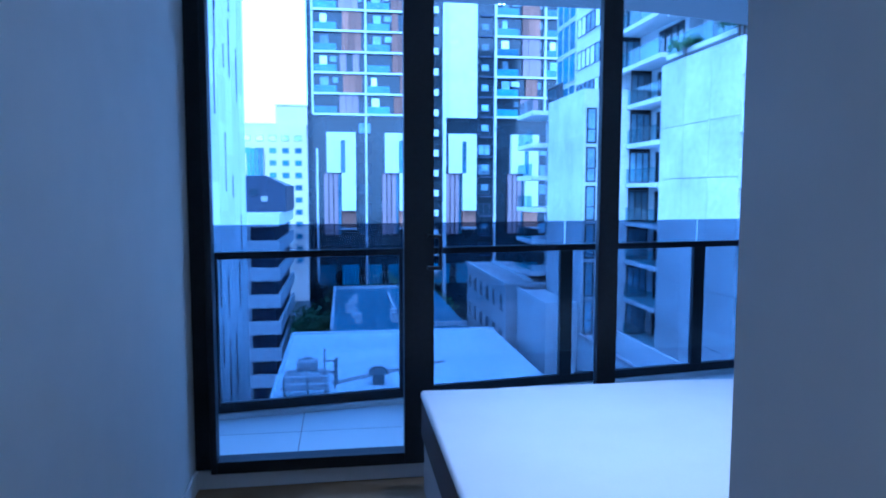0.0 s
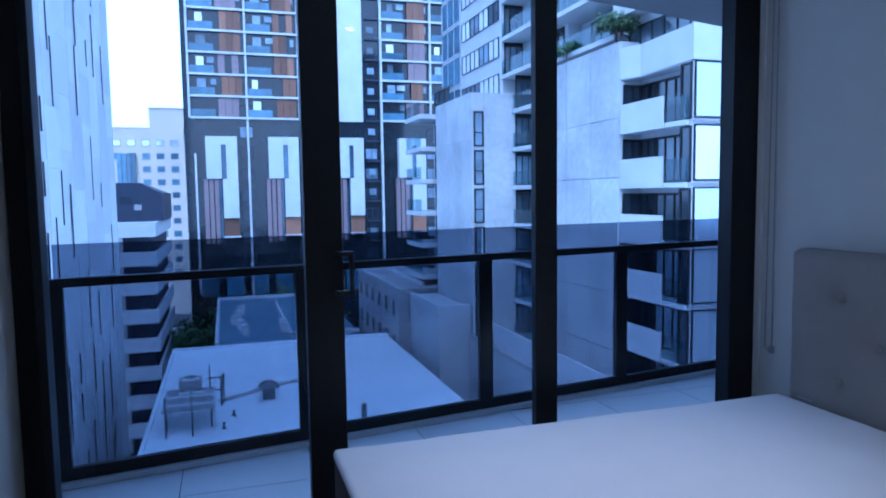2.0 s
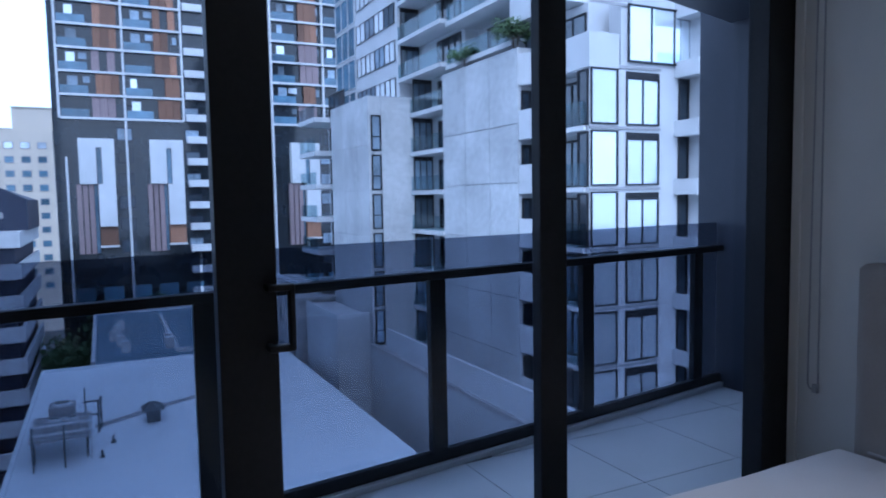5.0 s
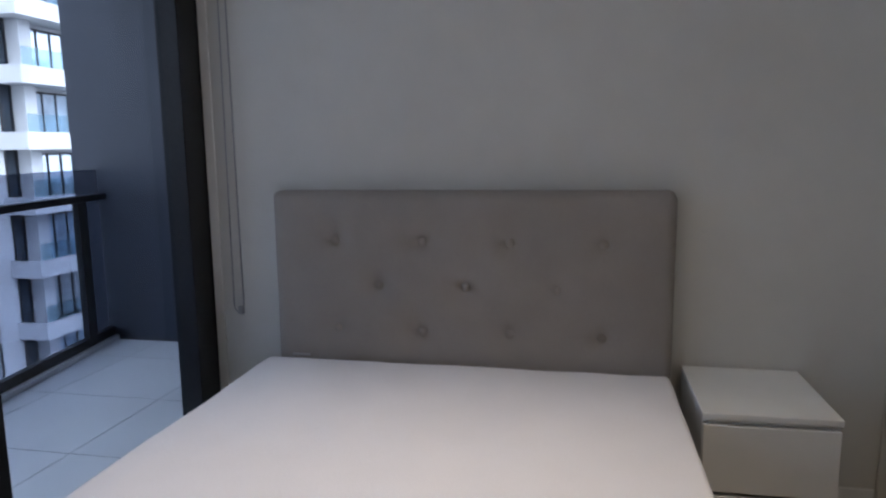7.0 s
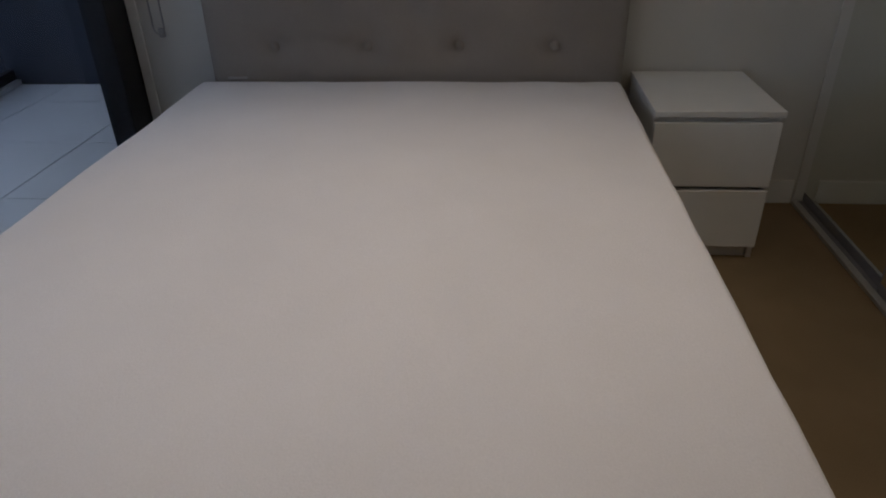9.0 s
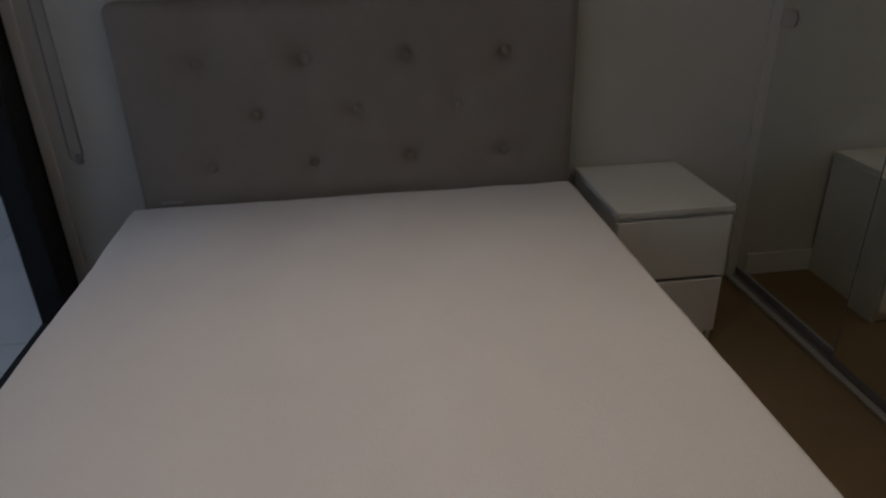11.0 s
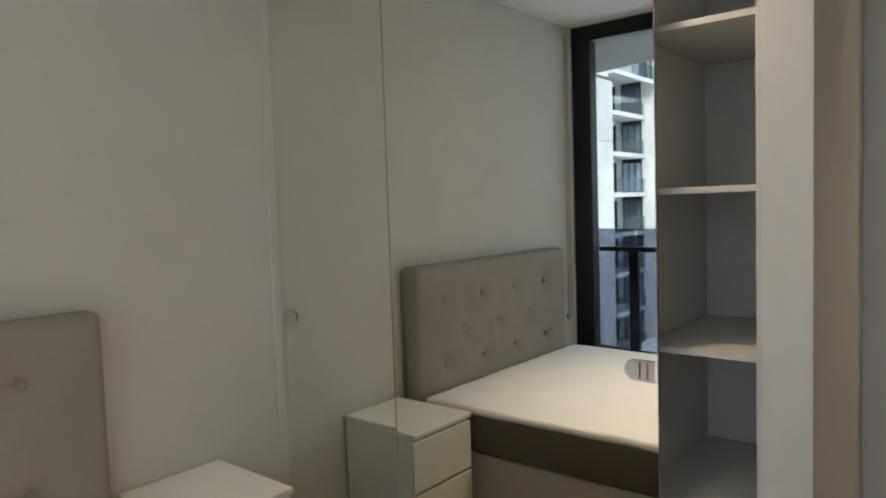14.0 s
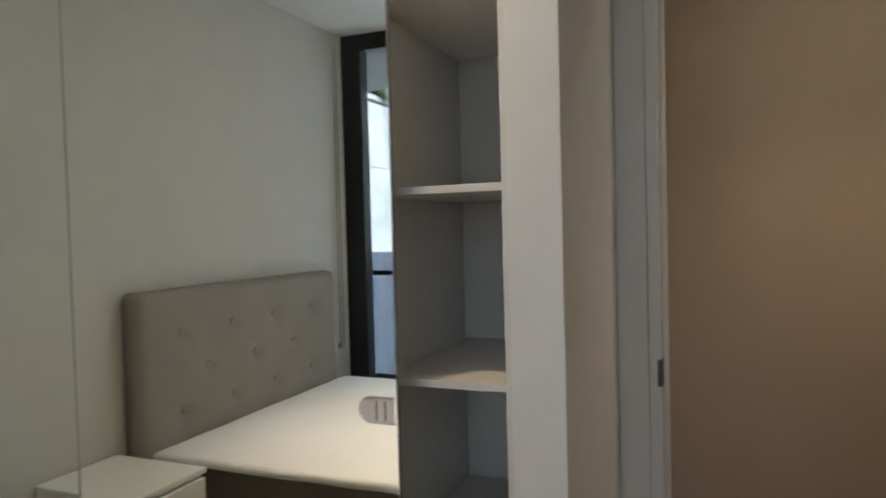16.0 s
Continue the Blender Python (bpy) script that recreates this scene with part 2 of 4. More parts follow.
part("strike_plate", box(-2.2275, BACK - 0.03, 0.985, -2.2135, BACK + 0.0135, 1.065, 0.0005), HVAC, door_frame, "dull grey metal strike plate")

# ---- window wall ----
FY0, FY1 = WIN + 0.002, WIN + 0.1
window = thing("window_1", (-1.6, WIN, 0), "black aluminium full-height window with a sliding door", "window", kind="structure")
part("window_sill", box(WEST, WIN - 0.012, 0, EAST, WIN + 0.12, 0.09, 0.003), TRIM, window, "white painted upstand under the window")
part("jamb", box(WEST, FY0, 0.092, WEST + 0.1, FY1, CEILZ, 0.004), BLACK, window)
part("jamb", box(-0.155, FY0, 0.092, -0.001, FY1, CEILZ, 0.004), BLACK, window)
part("head", box(WEST + 0.1, FY0, CEILZ - 0.11, -0.155, FY1, CEILZ - 0.001, 0.004), BLACK, window)
part("track", box(WEST + 0.1, FY0, 0.092, -0.155, FY1, 0.13, 0.004), BLACK, window)
part("mullion", box(-1.205, FY0 + 0.045, 0.131, -1.095, FY1 - 0.002, CEILZ - 0.111, 0.004), BLACK, window)
part("interlock_stile", box(-2.2, FY0 + 0.045, 0.131, -2.12, FY1 - 0.002, CEILZ - 0.111, 0.004), BLACK, window)
for x0, x1 in ((-2.12, -1.205), (-1.095, -0.155)):
    pane = part("pane", box(x0, FY0 + 0.075, 0.13, x1, FY0 + 0.083, CEILZ - 0.11), PANE, window)
    pane.visible_shadow = False
# sliding leaf, closed
leaf = thing("sliding_door", (-2.7, WIN, 0.18), "closed black-framed glass sliding door leaf in its track", "door")
LY0, LY1 = WIN - 0.065, WIN + 0.0
L0, L1 = WEST + 0.085, -2.112
part("stile", box(L0, LY0, 0.095, L0 + 0.03, LY1, 2.68, 0.003), BLACK, leaf)
part("stile", box(L1 - 0.15, LY0, 0.095, L1, LY1, 2.68, 0.003), BLACK, leaf)
part("bottom_rail", box(L0 + 0.03, LY0, 0.095, L1 - 0.15, LY1, 0.155, 0.003), BLACK, leaf)
part("top_rail", box(L0 + 0.03, LY0, 2.61, L1 - 0.15, LY1, 2.68, 0.003), BLACK, leaf)
pane = part("pane", box(L0 + 0.03, LY0 + 0.03, 0.155, L1 - 0.15, LY0 + 0.038, 2.61), PANE, leaf)
pane.visible_shadow = False
hb = bmesh.new()
box(L1 + 0.02, LY0 - 0.05, 1.095, L1 + 0.036, LY0 - 0.02, 1.27, 0.005, bm=hb)
for z in (1.095, 1.252):
    box(L1 - 0.03, LY0 - 0.05, z, L1 + 0.03, LY0 - 0.02, z + 0.018, 0.005, bm=hb)
    box(L1 - 0.035, LY0 - 0.05, z, L1 - 0.017, LY0 + 0.002, z + 0.018, 0.004, bm=hb)
part("handle", hb, BLACK, leaf, "black D-shaped pull handle")

# ---- bed ----
BX0, BX1, BY0, BY1 = -2.21, -0.14, 0.468, 2.055
TOPZ = 0.55
bed = thing("bed", (-1.15, 1.25, 0), "upholstered divan bed base in pale grey-beige linen", "bed")
part("base", box(BX0 + 0.015, BY0 + 0.015, 0.06, BX1, BY1 - 0.015, 0.322, 0.015), BEDBASE, bed)
for lx in (BX0 + 0.12, BX1 - 0.12):
    for ly in (BY0 + 0.12, BY1 - 0.12):
        part("leg", rod((lx, ly, 0), (lx, ly, 0.06), 0.025, 14), BLACK, bed)
mattress = thing("mattress", (-1.15, 1.25, 0.324), "bare white knit mattress with a dark grey border", "mattress")
part("border", box(BX0 + 0.004, BY0 + 0.004, 0.324, BX1, BY1 - 0.004, 0.528, 0.012, 3), BORDER, mattress, "dark charcoal fabric border", True)


def pillow_top():
    bm = box(BX0, BY0, 0.508, BX1, BY1, TOPZ, 0.02, 5)
    bmesh.ops.subdivide_edges(bm, edges=[e for e in bm.edges if e.calc_length() > 0.5], cuts=24, use_grid_fill=True)
    for v in bm.verts:
        if v.co.z > TOPZ - 0.02:
            v.co.z += 0.006 * noise.noise(Vector((v.co.x * 2.2, v.co.y * 2.2, 1))) + 0.003 * noise.noise(Vector((v.co.x * 9, v.co.y * 9, 4)))
        if v.co.z < TOPZ - 0.005:
            v.co.y += 0.004 * noise.noise(Vector((v.co.x * 6, 0, v.co.z * 9)))
    return bm


part("cover", pillow_top(), KNIT, mattress, "white knitted top cover", True)

headboard = thing("headboard", (-0.06, 1.24, 0), "button-tufted taupe linen headboard against the wall", "headboard")
HB0, HB1, HBZ, HBX = 0.455, 2.028, 1.225, -0.118
BUTTONS = [(y, z) for z, ys in ((1.028, (0.713, 1.062, 1.407, 1.763)), (0.85, (0.885, 1.235, 1.585)), (0.668, (0.713, 1.062, 1.407, 1.763))) for y in ys]


def tufted():
    bm = bmesh.new()
    ny, nz = 120, 80
    r = 0.042
    grid = []
    for i in range(ny + 1):
        row = []
        for j in range(nz + 1):
            y = HB0 + (HB1 - HB0) * i / ny
            side = min(y - HB0, HB1 - y)
            top = HBZ - (0.03 - math.sqrt(max(0, 0.0009 - (0.03 - side) ** 2)) if side < 0.03 else 0)
            z = 0.3 + (top - 0.3) * j / nz
            edge = min(side, top - z)
            x = HBX
            if edge < r:
                x += r - math.sqrt(max(0, r * r - (r - edge) ** 2))
            for by, bz in BUTTONS:
                d = math.hypot(y - by, z - bz)
                x += 0.011 * math.exp(-(d / 0.021) ** 2) + 0.021 * math.exp(-(d / 0.055) ** 2)
            x += 0.003 * noise.noise(Vector((0, y * 8, z * 8)))
            row.append(bm.verts.new((x, y, z)))
        grid.append(row)
    for i in range(ny):
        for j in range(nz):
            bm.faces.new((grid[i][j], grid[i][j + 1], grid[i + 1][j + 1], grid[i + 1][j]))
    back = {}
    for i in range(ny + 1):
        for j in range(nz + 1):
            if i in (0, ny) or j in (0, nz):
                v = grid[i][j]
                back[i, j] = bm.verts.new((-0.02, v.co.y, v.co.z))
    rim = [(0, j) for j in range(nz + 1)] + [(i, nz) for i in range(1, ny + 1)] + [(ny, j) for j in range(nz - 1, -1, -1)] + [(i, 0) for i in range(ny - 1, 0, -1)]
    for a, b in zip(rim, rim[1:] + rim[:1]):
        bm.faces.new((grid[a[0]][a[1]], back[a], back[b], grid[b[0]][b[1]]))
    bm.faces.new([back[k] for k in rim])
    bmesh.ops.recalc_face_normals(bm, faces=bm.faces)
    return bm


part("padding", tufted(), FABRIC, headboard, smooth=True)
part("leg", box(-0.1, HB0 + 0.25, 0, -0.03, HB0 + 0.31, 0.3, 0.003), BLACK, headboard)
part("leg", box(-0.1, HB1 - 0.31, 0, -0.03, HB1 - 0.25, 0.3, 0.003), BLACK, headboard)
first = None
for y, z in BUTTONS:
    if first is None:
        b = bmesh.new()
        bmesh.ops.create_uvsphere(b, u_segments=16, v_segments=8, radius=0.018, matrix=Matrix.Translation((HBX + 0.021, y, z)) @ Matrix.Diagonal((0.6, 1, 1, 1)))
        first = part("button", b, FABRIC, headboard, "fabric-covered tufting button", True)
        f_y, f_z = y, z
    else:
        twin(first, (0, y - f_y, z - f_z))
part("care_label", box(HBX - 0.008, 1.88, 0.552, HBX - 0.002, 1.955, 0.56, 0.001), LABELM, headboard, "small white sewn label")
# ---- bedside chest ----
chest = thing("bedside_table", (-0.25, 0.2, 0), "white two-drawer bedside chest beside the bed", "bedside table")
part("top", box(-0.489, -0.003, 0.528, -0.012, 0.41, 0.55, 0.0025), LAMINATE, chest)
part("side_panel", box(-0.466, 0.0, 0.0, -0.012, 0.018, 0.527, 0.0015), LAMINATE, chest)
part("side_panel", box(-0.466, 0.389, 0.0, -0.012, 0.407, 0.527, 0.0015), LAMINATE, chest)
part("back_panel", box(-0.02, 0.019, 0.03, -0.012, 0.388, 0.526), SHELFM, chest)
part("plinth", box(-0.455, 0.019, 0.0, -0.437, 0.388, 0.05, 0.001), LAMINATE, chest)
part("grip_rail", box(-0.466, 0.019, 0.497, -0.446, 0.388, 0.527, 0.001), LAMINATE, chest)
for z0, z1 in ((0.052, 0.27), (0.284, 0.51)):
    dr = part("drawer", box(-0.486, 0.001, z0, -0.467, 0.406, z1, 0.0025), LAMINATE, chest, "white flat drawer front")
    part("drawer_box", box(-0.4665, 0.025, z0 + 0.02, -0.05, 0.38, z1 - 0.03), SHELFM, dr)

# ---- wardrobe ----
wardrobe = thing("wardrobe", (-1.0, -0.7, 0), "built-in wardrobe with mirrored sliding doors, one end open", "wardrobe")
part("jamb", box(-0.012, MIR - 0.09, 0, -0.001, MIR + 0.02, CEILZ - 0.001, 0.003), WALL, wardrobe, "painted side jamb")
track = part("floor_track", box(-1.984, MIR - 0.085, 0.001, -0.013, MIR + 0.003, 0.012, 0.002), PRINT, wardrobe, "dark recessed double floor track")
part("track_lip", box(-1.984, MIR + 0.004, 0.001, -0.013, MIR + 0.03, 0.018, 0.003), ALU, track, "pale aluminium track lip")
part("head_track", box(-1.984, MIR - 0.085, 2.44, -0.013, MIR + 0.02, 2.5, 0.002), TRIM, wardrobe)
part("bulkhead", box(-1.984, MIR - 0.085, 2.501, -0.013, MIR + 0.02, CEILZ - 0.001), WALL, wardrobe)
rear = part("mirror_door", box(-0.80, MIR - 0.023, 0.05, -0.014, MIR - 0.018, 2.438), MIRROR, wardrobe, "frameless mirrored sliding door")
front = part("mirror_door", box(-1.712, MIR - 0.006, 0.05, -0.70, MIR, 2.438), MIRROR, wardrobe, "frameless mirrored sliding door")


def cup(x_edge, side, y, z):
    """A half-round polished finger cup that starts at a door's edge."""
    bm = bmesh.new()
    pts = [(0, -0.031)] + [(0.062 + 0.031 * math.sin(a), -0.031 * math.cos(a)) for a in [math.pi * k / 14 for k in range(15)]] + [(0, 0.031)]
    rim = [bm.verts.new((x_edge + side * u, y + 0.003, z + w)) for u, w in pts]
    inner = [bm.verts.new((x_edge + side * (0.004 + u * 0.88), y + 0.0012, z + w * 0.82)) for u, w in pts]
    for i in range(len(pts) - 1):
        bm.faces.new((rim[i], rim[i + 1], inner[i + 1], inner[i]))
    bm.faces.new(inner)
    bmesh.ops.recalc_face_normals(bm, faces=bm.faces)
    return bm


part("edge_strip", box(-0.7025, MIR - 0.0075, 0.022, -0.6985, MIR + 0.0008, 2.438), PRINT, front, "dark ground glass edge")
part("edge_strip", box(-1.7155, MIR - 0.0075, 0.022, -1.7125, MIR + 0.0008, 2.438), PRINT, front, "dark ground glass edge")
part("bottom_rail", box(-0.80, MIR - 0.026, 0.016, -0.014, MIR - 0.016, 0.0495, 0.001), PRINT, rear, "dark bottom rail")
part("bottom_rail", box(-1.712, MIR - 0.009, 0.016, -0.70, MIR + 0.0015, 0.0495, 0.001), PRINT, front, "dark bottom rail")
part("finger_pull", cup(-0.022, -1, MIR - 0.018, 1.088), STEEL, rear, "half-round polished steel finger pull")
part("finger_pull", cup(-1.708, 1, MIR, 1.06), STEEL, front, "half-round polished steel finger pull")
# two thin dark bars imitate lines reflected in the polished pull
for x in (-1.683, -1.661):
    part("groove", box(x - 0.0018, MIR + 0.0012, 1.037, x + 0.0018, MIR + 0.0034, 1.083, 0.0005), PRINT, front, "dark reflected line painted across the finger pull")
part("partition", box(-1.62, BACK + 0.05, 0.02, -1.60, MIR - 0.09, 2.44), SHELFM, wardrobe)
part("side_panel", box(-1.983, BACK + 0.05, 0.02, -1.965, MIR - 0.02, 2.44), SHELFM, wardrobe)
part("back_panel", box(-1.964, BACK + 0.03, 0.02, -0.001, BACK + 0.045, 2.44), SHELFM, wardrobe)
for z in (0.216, 0.666, 1.116, 1.571, 2.026, 2.436):
    part("shelf", box(-1.964, BACK + 0.05, z - 0.018, -1.621, MIR - 0.09, z, 0.001), SHELFM, wardrobe)

# ---- blind chain ----
chain = thing("blind_chain", (-0.03, 2.24, 0.7), "hanging loop of grey blind chain on the wall", "blind cord")
for dy in (-0.022, 0.022):
    part("strand", rod((-0.03, 2.235 + dy, 0.73), (-0.03, 2.235 + dy * 0.6, 2.7), 0.0035, 8), CORDM, chain, smooth=True)
lo = bmesh.new()
pts = [(-0.03, 2.235 + 0.022 * math.cos(a), 0.73 - 0.03 * math.sin(a)) for a in [math.pi * k / 10 for k in range(11)]]
for a, b in zip(pts, pts[1:]):
    rod(a, b, 0.0028, 8, lo)
part("loop", lo, CORDM, chain, smooth=True)
part("cleat", box(-0.02, 2.225, 0.685, -0.001, 2.247, 0.72, 0.003), CORDM, chain, "small plastic chain tensioner")

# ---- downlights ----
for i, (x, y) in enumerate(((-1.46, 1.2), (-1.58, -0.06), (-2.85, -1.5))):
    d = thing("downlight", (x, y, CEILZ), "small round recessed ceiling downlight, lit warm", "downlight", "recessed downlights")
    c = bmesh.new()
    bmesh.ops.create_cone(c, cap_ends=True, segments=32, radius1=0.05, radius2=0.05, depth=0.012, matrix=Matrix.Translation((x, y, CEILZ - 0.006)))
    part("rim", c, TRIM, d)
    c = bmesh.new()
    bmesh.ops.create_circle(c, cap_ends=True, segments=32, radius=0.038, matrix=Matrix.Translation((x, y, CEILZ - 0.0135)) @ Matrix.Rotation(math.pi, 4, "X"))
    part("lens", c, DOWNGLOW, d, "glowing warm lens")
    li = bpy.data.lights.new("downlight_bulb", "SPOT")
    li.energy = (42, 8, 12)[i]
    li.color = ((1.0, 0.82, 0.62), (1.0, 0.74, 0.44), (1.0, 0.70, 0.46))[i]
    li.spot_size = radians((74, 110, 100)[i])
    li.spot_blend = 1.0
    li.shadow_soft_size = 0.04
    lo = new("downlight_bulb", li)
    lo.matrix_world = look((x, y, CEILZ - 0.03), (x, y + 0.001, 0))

# ---- balcony ----
def edge_y(x):
    return 3.52 + 0.15 * (x + 2.84)


FINX = 1.71
fin = thing("balcony_end_wall", (1.7, 3.3, 0), "dark navy clad end wall of the balcony", "balcony wall")
part("panel", box(FINX, WIN + 0.203, -0.3, FINX + 0.16, 3.42, 2.95, 0.004), DARKFIN, fin)
part("panel", box(FINX - 0.012, 3.425, -0.011, FINX + 0.16, 4.42, 2.95, 0.004), DARKFIN, fin)
fin2 = thing("balcony_end_wall", (-4.7, 3.0, 0), "dark navy clad end wall of the balcony", "balcony wall")
part("panel", box(-4.8, WIN + 0.2, -0.0, -4.6, 3.5, 2.95, 0.004), DARKFIN, fin2)
setting("wall_facade", boxes([(-5.0, WIN + 0.05, -3, WEST - 0.001, WIN + 0.19, 3.2), (0.05, WIN + 0.122, -3, FINX + 0.16, WIN + 0.2, 3.2), (-5, WIN + 0.05, CEILZ + 0.25, FINX, WIN + 0.19, 3.2)]), DARKFIN, "dark outer face of the apartment wall", "wall")


def prism(q, z0, z1):
    bm = bmesh.new()
    lo = [bm.verts.new((x, y, z0)) for x, y in q]
    hi = [bm.verts.new((x, y, z1)) for x, y in q]
    bm.faces.new(lo[::-1])
    bm.faces.new(hi)
    n = len(q)
    for i in range(n):
        bm.faces.new((lo[i], lo[(i + 1) % n], hi[(i + 1) % n], hi[i]))
    bmesh.ops.recalc_face_normals(bm, faces=bm.faces)
    return bm


q = [(-4.6, WIN + 0.122), (FINX, WIN + 0.122), (FINX, edge_y(FINX) + 0.16), (-4.6, edge_y(-4.6) + 0.16)]
balcony_floor = setting("floor_balcony", prism(q, -0.3, -0.012), GROUT, "balcony slab under pale grey tiles", "balcony floor")
soffit = [(-4.6, WIN + 0.19), (FINX + 0.16, WIN + 0.19)] + [(1.78 - 6.38 * k / 24, 3.52 + 0.26 * max(0, (1.78 - 6.38 * k / 24) + 0.55) ** 1.05 * (1 if k < 24 else 1)) for k in range(25)]
setting("ceiling_balcony", prism(soffit, 2.73, 3.05), DARKFIN, "dark painted soffit over the balcony", "ceiling")
rail = thing("balustrade", (-1.5, 3.75, 0), "smoked glass balcony balustrade with black rail and posts", "balustrade")


def along(x0, x1, off0, off1, z0, z1, bevel=0.003):
    """A bar that runs with the balcony's slanted edge."""
    bm = box(x0, off0, z0, x1, off1, z1, bevel)
    for v in bm.verts:
        v.co.y += edge_y(v.co.x)
    return bm


part("handrail", along(-4.55, FINX - 0.014, -0.035, 0.022, 1.045, 1.09), BLACK, rail)
part("bottom_rail", along(-4.55, FINX - 0.014, -0.02, 0.022, 0.035, 0.1), BLACK, rail)
part("kerb", along(-4.55, FINX - 0.014, -0.05, 0.09, 0.001, 0.034), TILE, rail, "pale grey kerb under the glass")
POSTS = (-3.41, -2.13, -0.915, 0.24, 1.40)
for x in POSTS:
    part("post", along(x - 0.05, x + 0.05, -0.03, 0.02, 0.101, 1.044), BLACK, rail)
ends = (-4.55,) + POSTS + (FINX - 0.014,)
for x0, x1 in zip(ends, ends[1:]):
    p = part("glass_panel", along(x0 + 0.006, x1 - 0.006, 0.026, 0.036, 0.036, 1.262, 0), SMOKED, rail)
    p.visible_shadow = False


# ---- outside: shared blocks ----
CACHE = {}


def block(name, parent, x0, y0, z0, x1, y1, z1, mat, label=""):
    """A box part; alike boxes share one mesh."""
    dims = (round(x1 - x0, 3), round(y1 - y0, 3), round(z1 - z0, 3))
    key = (name, dims, mat.name)
    if key not in CACHE:
        me = bpy.data.meshes.new(name)
        bm = box(-dims[0] / 2, -dims[1] / 2, -dims[2] / 2, dims[0] / 2, dims[1] / 2, dims[2] / 2)
        bm.to_mesh(me)
        bm.free()
        me.materials.append(mat)
        CACHE[key] = me
    o = new(name, CACHE[key])
    if parent is not None:
        o.parent = parent
        BASE[o] = BASE[parent]
        o.location = Vector(((x0 + x1) / 2, (y0 + y1) / 2, (z0 + z1) / 2)) - BASE[parent]
    else:
        o.location = ((x0 + x1) / 2, (y0 + y1) / 2, (z0 + z1) / 2)
    if label:
        tagged(o, label)
    return o


def window_unit(parent, face, at, u0, u1, z0, z1, pane, cols=1, row=0.0, bar=0.09, frame_mat=None, out=0.09):
    """A framed window on a wall. face: 'w' looks west (at is x), 's' south (at is y), 'e' east."""
    frame_mat = frame_mat or BLACK
    w, h = round(u1 - u0, 3), round(z1 - z0, 3)
    key = ("window", face, w, h, cols, row, bar, frame_mat.name)
    if key not in CACHE:
        bm = bmesh.new()
        bars = [(-w / 2, -h / 2, w / 2, -h / 2 + bar), (-w / 2, h / 2 - bar, w / 2, h / 2), (-w / 2, -h / 2 + bar, -w / 2 + bar, h / 2 - bar), (w / 2 - bar, -h / 2 + bar, w / 2, h / 2 - bar)]
        for c in range(1, cols):
            u = -w / 2 + w * c / cols
            bars.append((u - bar / 3, -h / 2 + bar, u + bar / 3, h / 2 - bar))
        if row:
            z = -h / 2 + h * row
            bars.append((-w / 2 + bar, z - bar / 3, w / 2 - bar, z + bar / 3))
        for a, b, c, d in bars:
            if face == "s":
                box(a, -out, b, c, 0.0, d, bm=bm)
            else:
                box(-out if face == "w" else 0, a, b, 0 if face == "w" else out, c, d, bm=bm)
        me = bpy.data.meshes.new("window")
        bm.to_mesh(me)
        bm.free()
        me.materials.append(frame_mat)
        CACHE[key] = me
    o = new("window", CACHE[key])
    o.parent = parent
    BASE[o] = BASE[parent]
    mid = (u0 + u1) / 2
    o.location = Vector((mid, at, (z0 + z1) / 2) if face == "s" else (at, mid, (z0 + z1) / 2)) - BASE[parent]
    pk = ("pane", face, w, h, pane.name)
    if pk not in CACHE:
        me = bpy.data.meshes.new("pane")
        bm = box(-w / 2 + 0.01, -0.03, -h / 2 + 0.01, w / 2 - 0.01, -0.005, h / 2 - 0.01) if face == "s" else box(-0.03 if face == "w" else 0.005, -w / 2 + 0.01, -h / 2 + 0.01, -0.005 if face == "w" else 0.03, w / 2 - 0.01, h / 2 - 0.01)
        bm.to_mesh(me)
        bm.free()
        me.materials.append(pane)
        CACHE[pk] = me
    p = new("pane", CACHE[pk])
    p.parent = o
    return o


rng = random.Random(5)

# ---- ground and distance ----
setting("ground", box(-1500, -400, -27, 1500, 2500, -26), ASPHALT, "dark street level far below the balcony", "ground")

# ---- concrete apartment block to the east ----
FL, FLB = 2.95, 2.65
flats = thing("apartment_building", (20, 40, -26), "pale concrete apartment block with white balconies", "building")
W0, WC, BY = 17.0, 17.2, 30.4       # blank wall, south-west corner, end of the blank wall
part("wall", boxes([(W0, BY, -26, 34, 39.0, 9.1)]), CONCRETE, flats)
part("wall", boxes([(W0 + 1.6, 39.0, -26, 34, 45.9, 30)]), RENDERW, flats)
part("wall", boxes([(W0 + 1.2, 25.8, -26, 34, BY, 7.15)]), RENDERW, flats)
part("wall", boxes([(WC, 25.0, -26, 34, 25.8, 7.18), (19.0, 25.0, 7.181, 34, 25.8, 10.2)]), RENDERW, flats)
part("wall", boxes([(W0, 45.9, 8.3, 34, 60, 30)]), RENDERW, flats)
part("wall", boxes([(W0 + 2.6, 26.5, 7.16, 34, 39.0, 30)]), RENDERW, flats)
part("wall", boxes([(13.9, 44.0, -26, 34, 52.25, 8.4)]), CONCRETE, flats)
part("wall", boxes([(15.6, 52.251, -26, 34, 58.5, 8.4)]), RENDERW, flats)
part("roof", boxes([(W0 - 0.1, 24.9, 30.001, 34, 60.1, 30.4)]), RENDERG, flats)
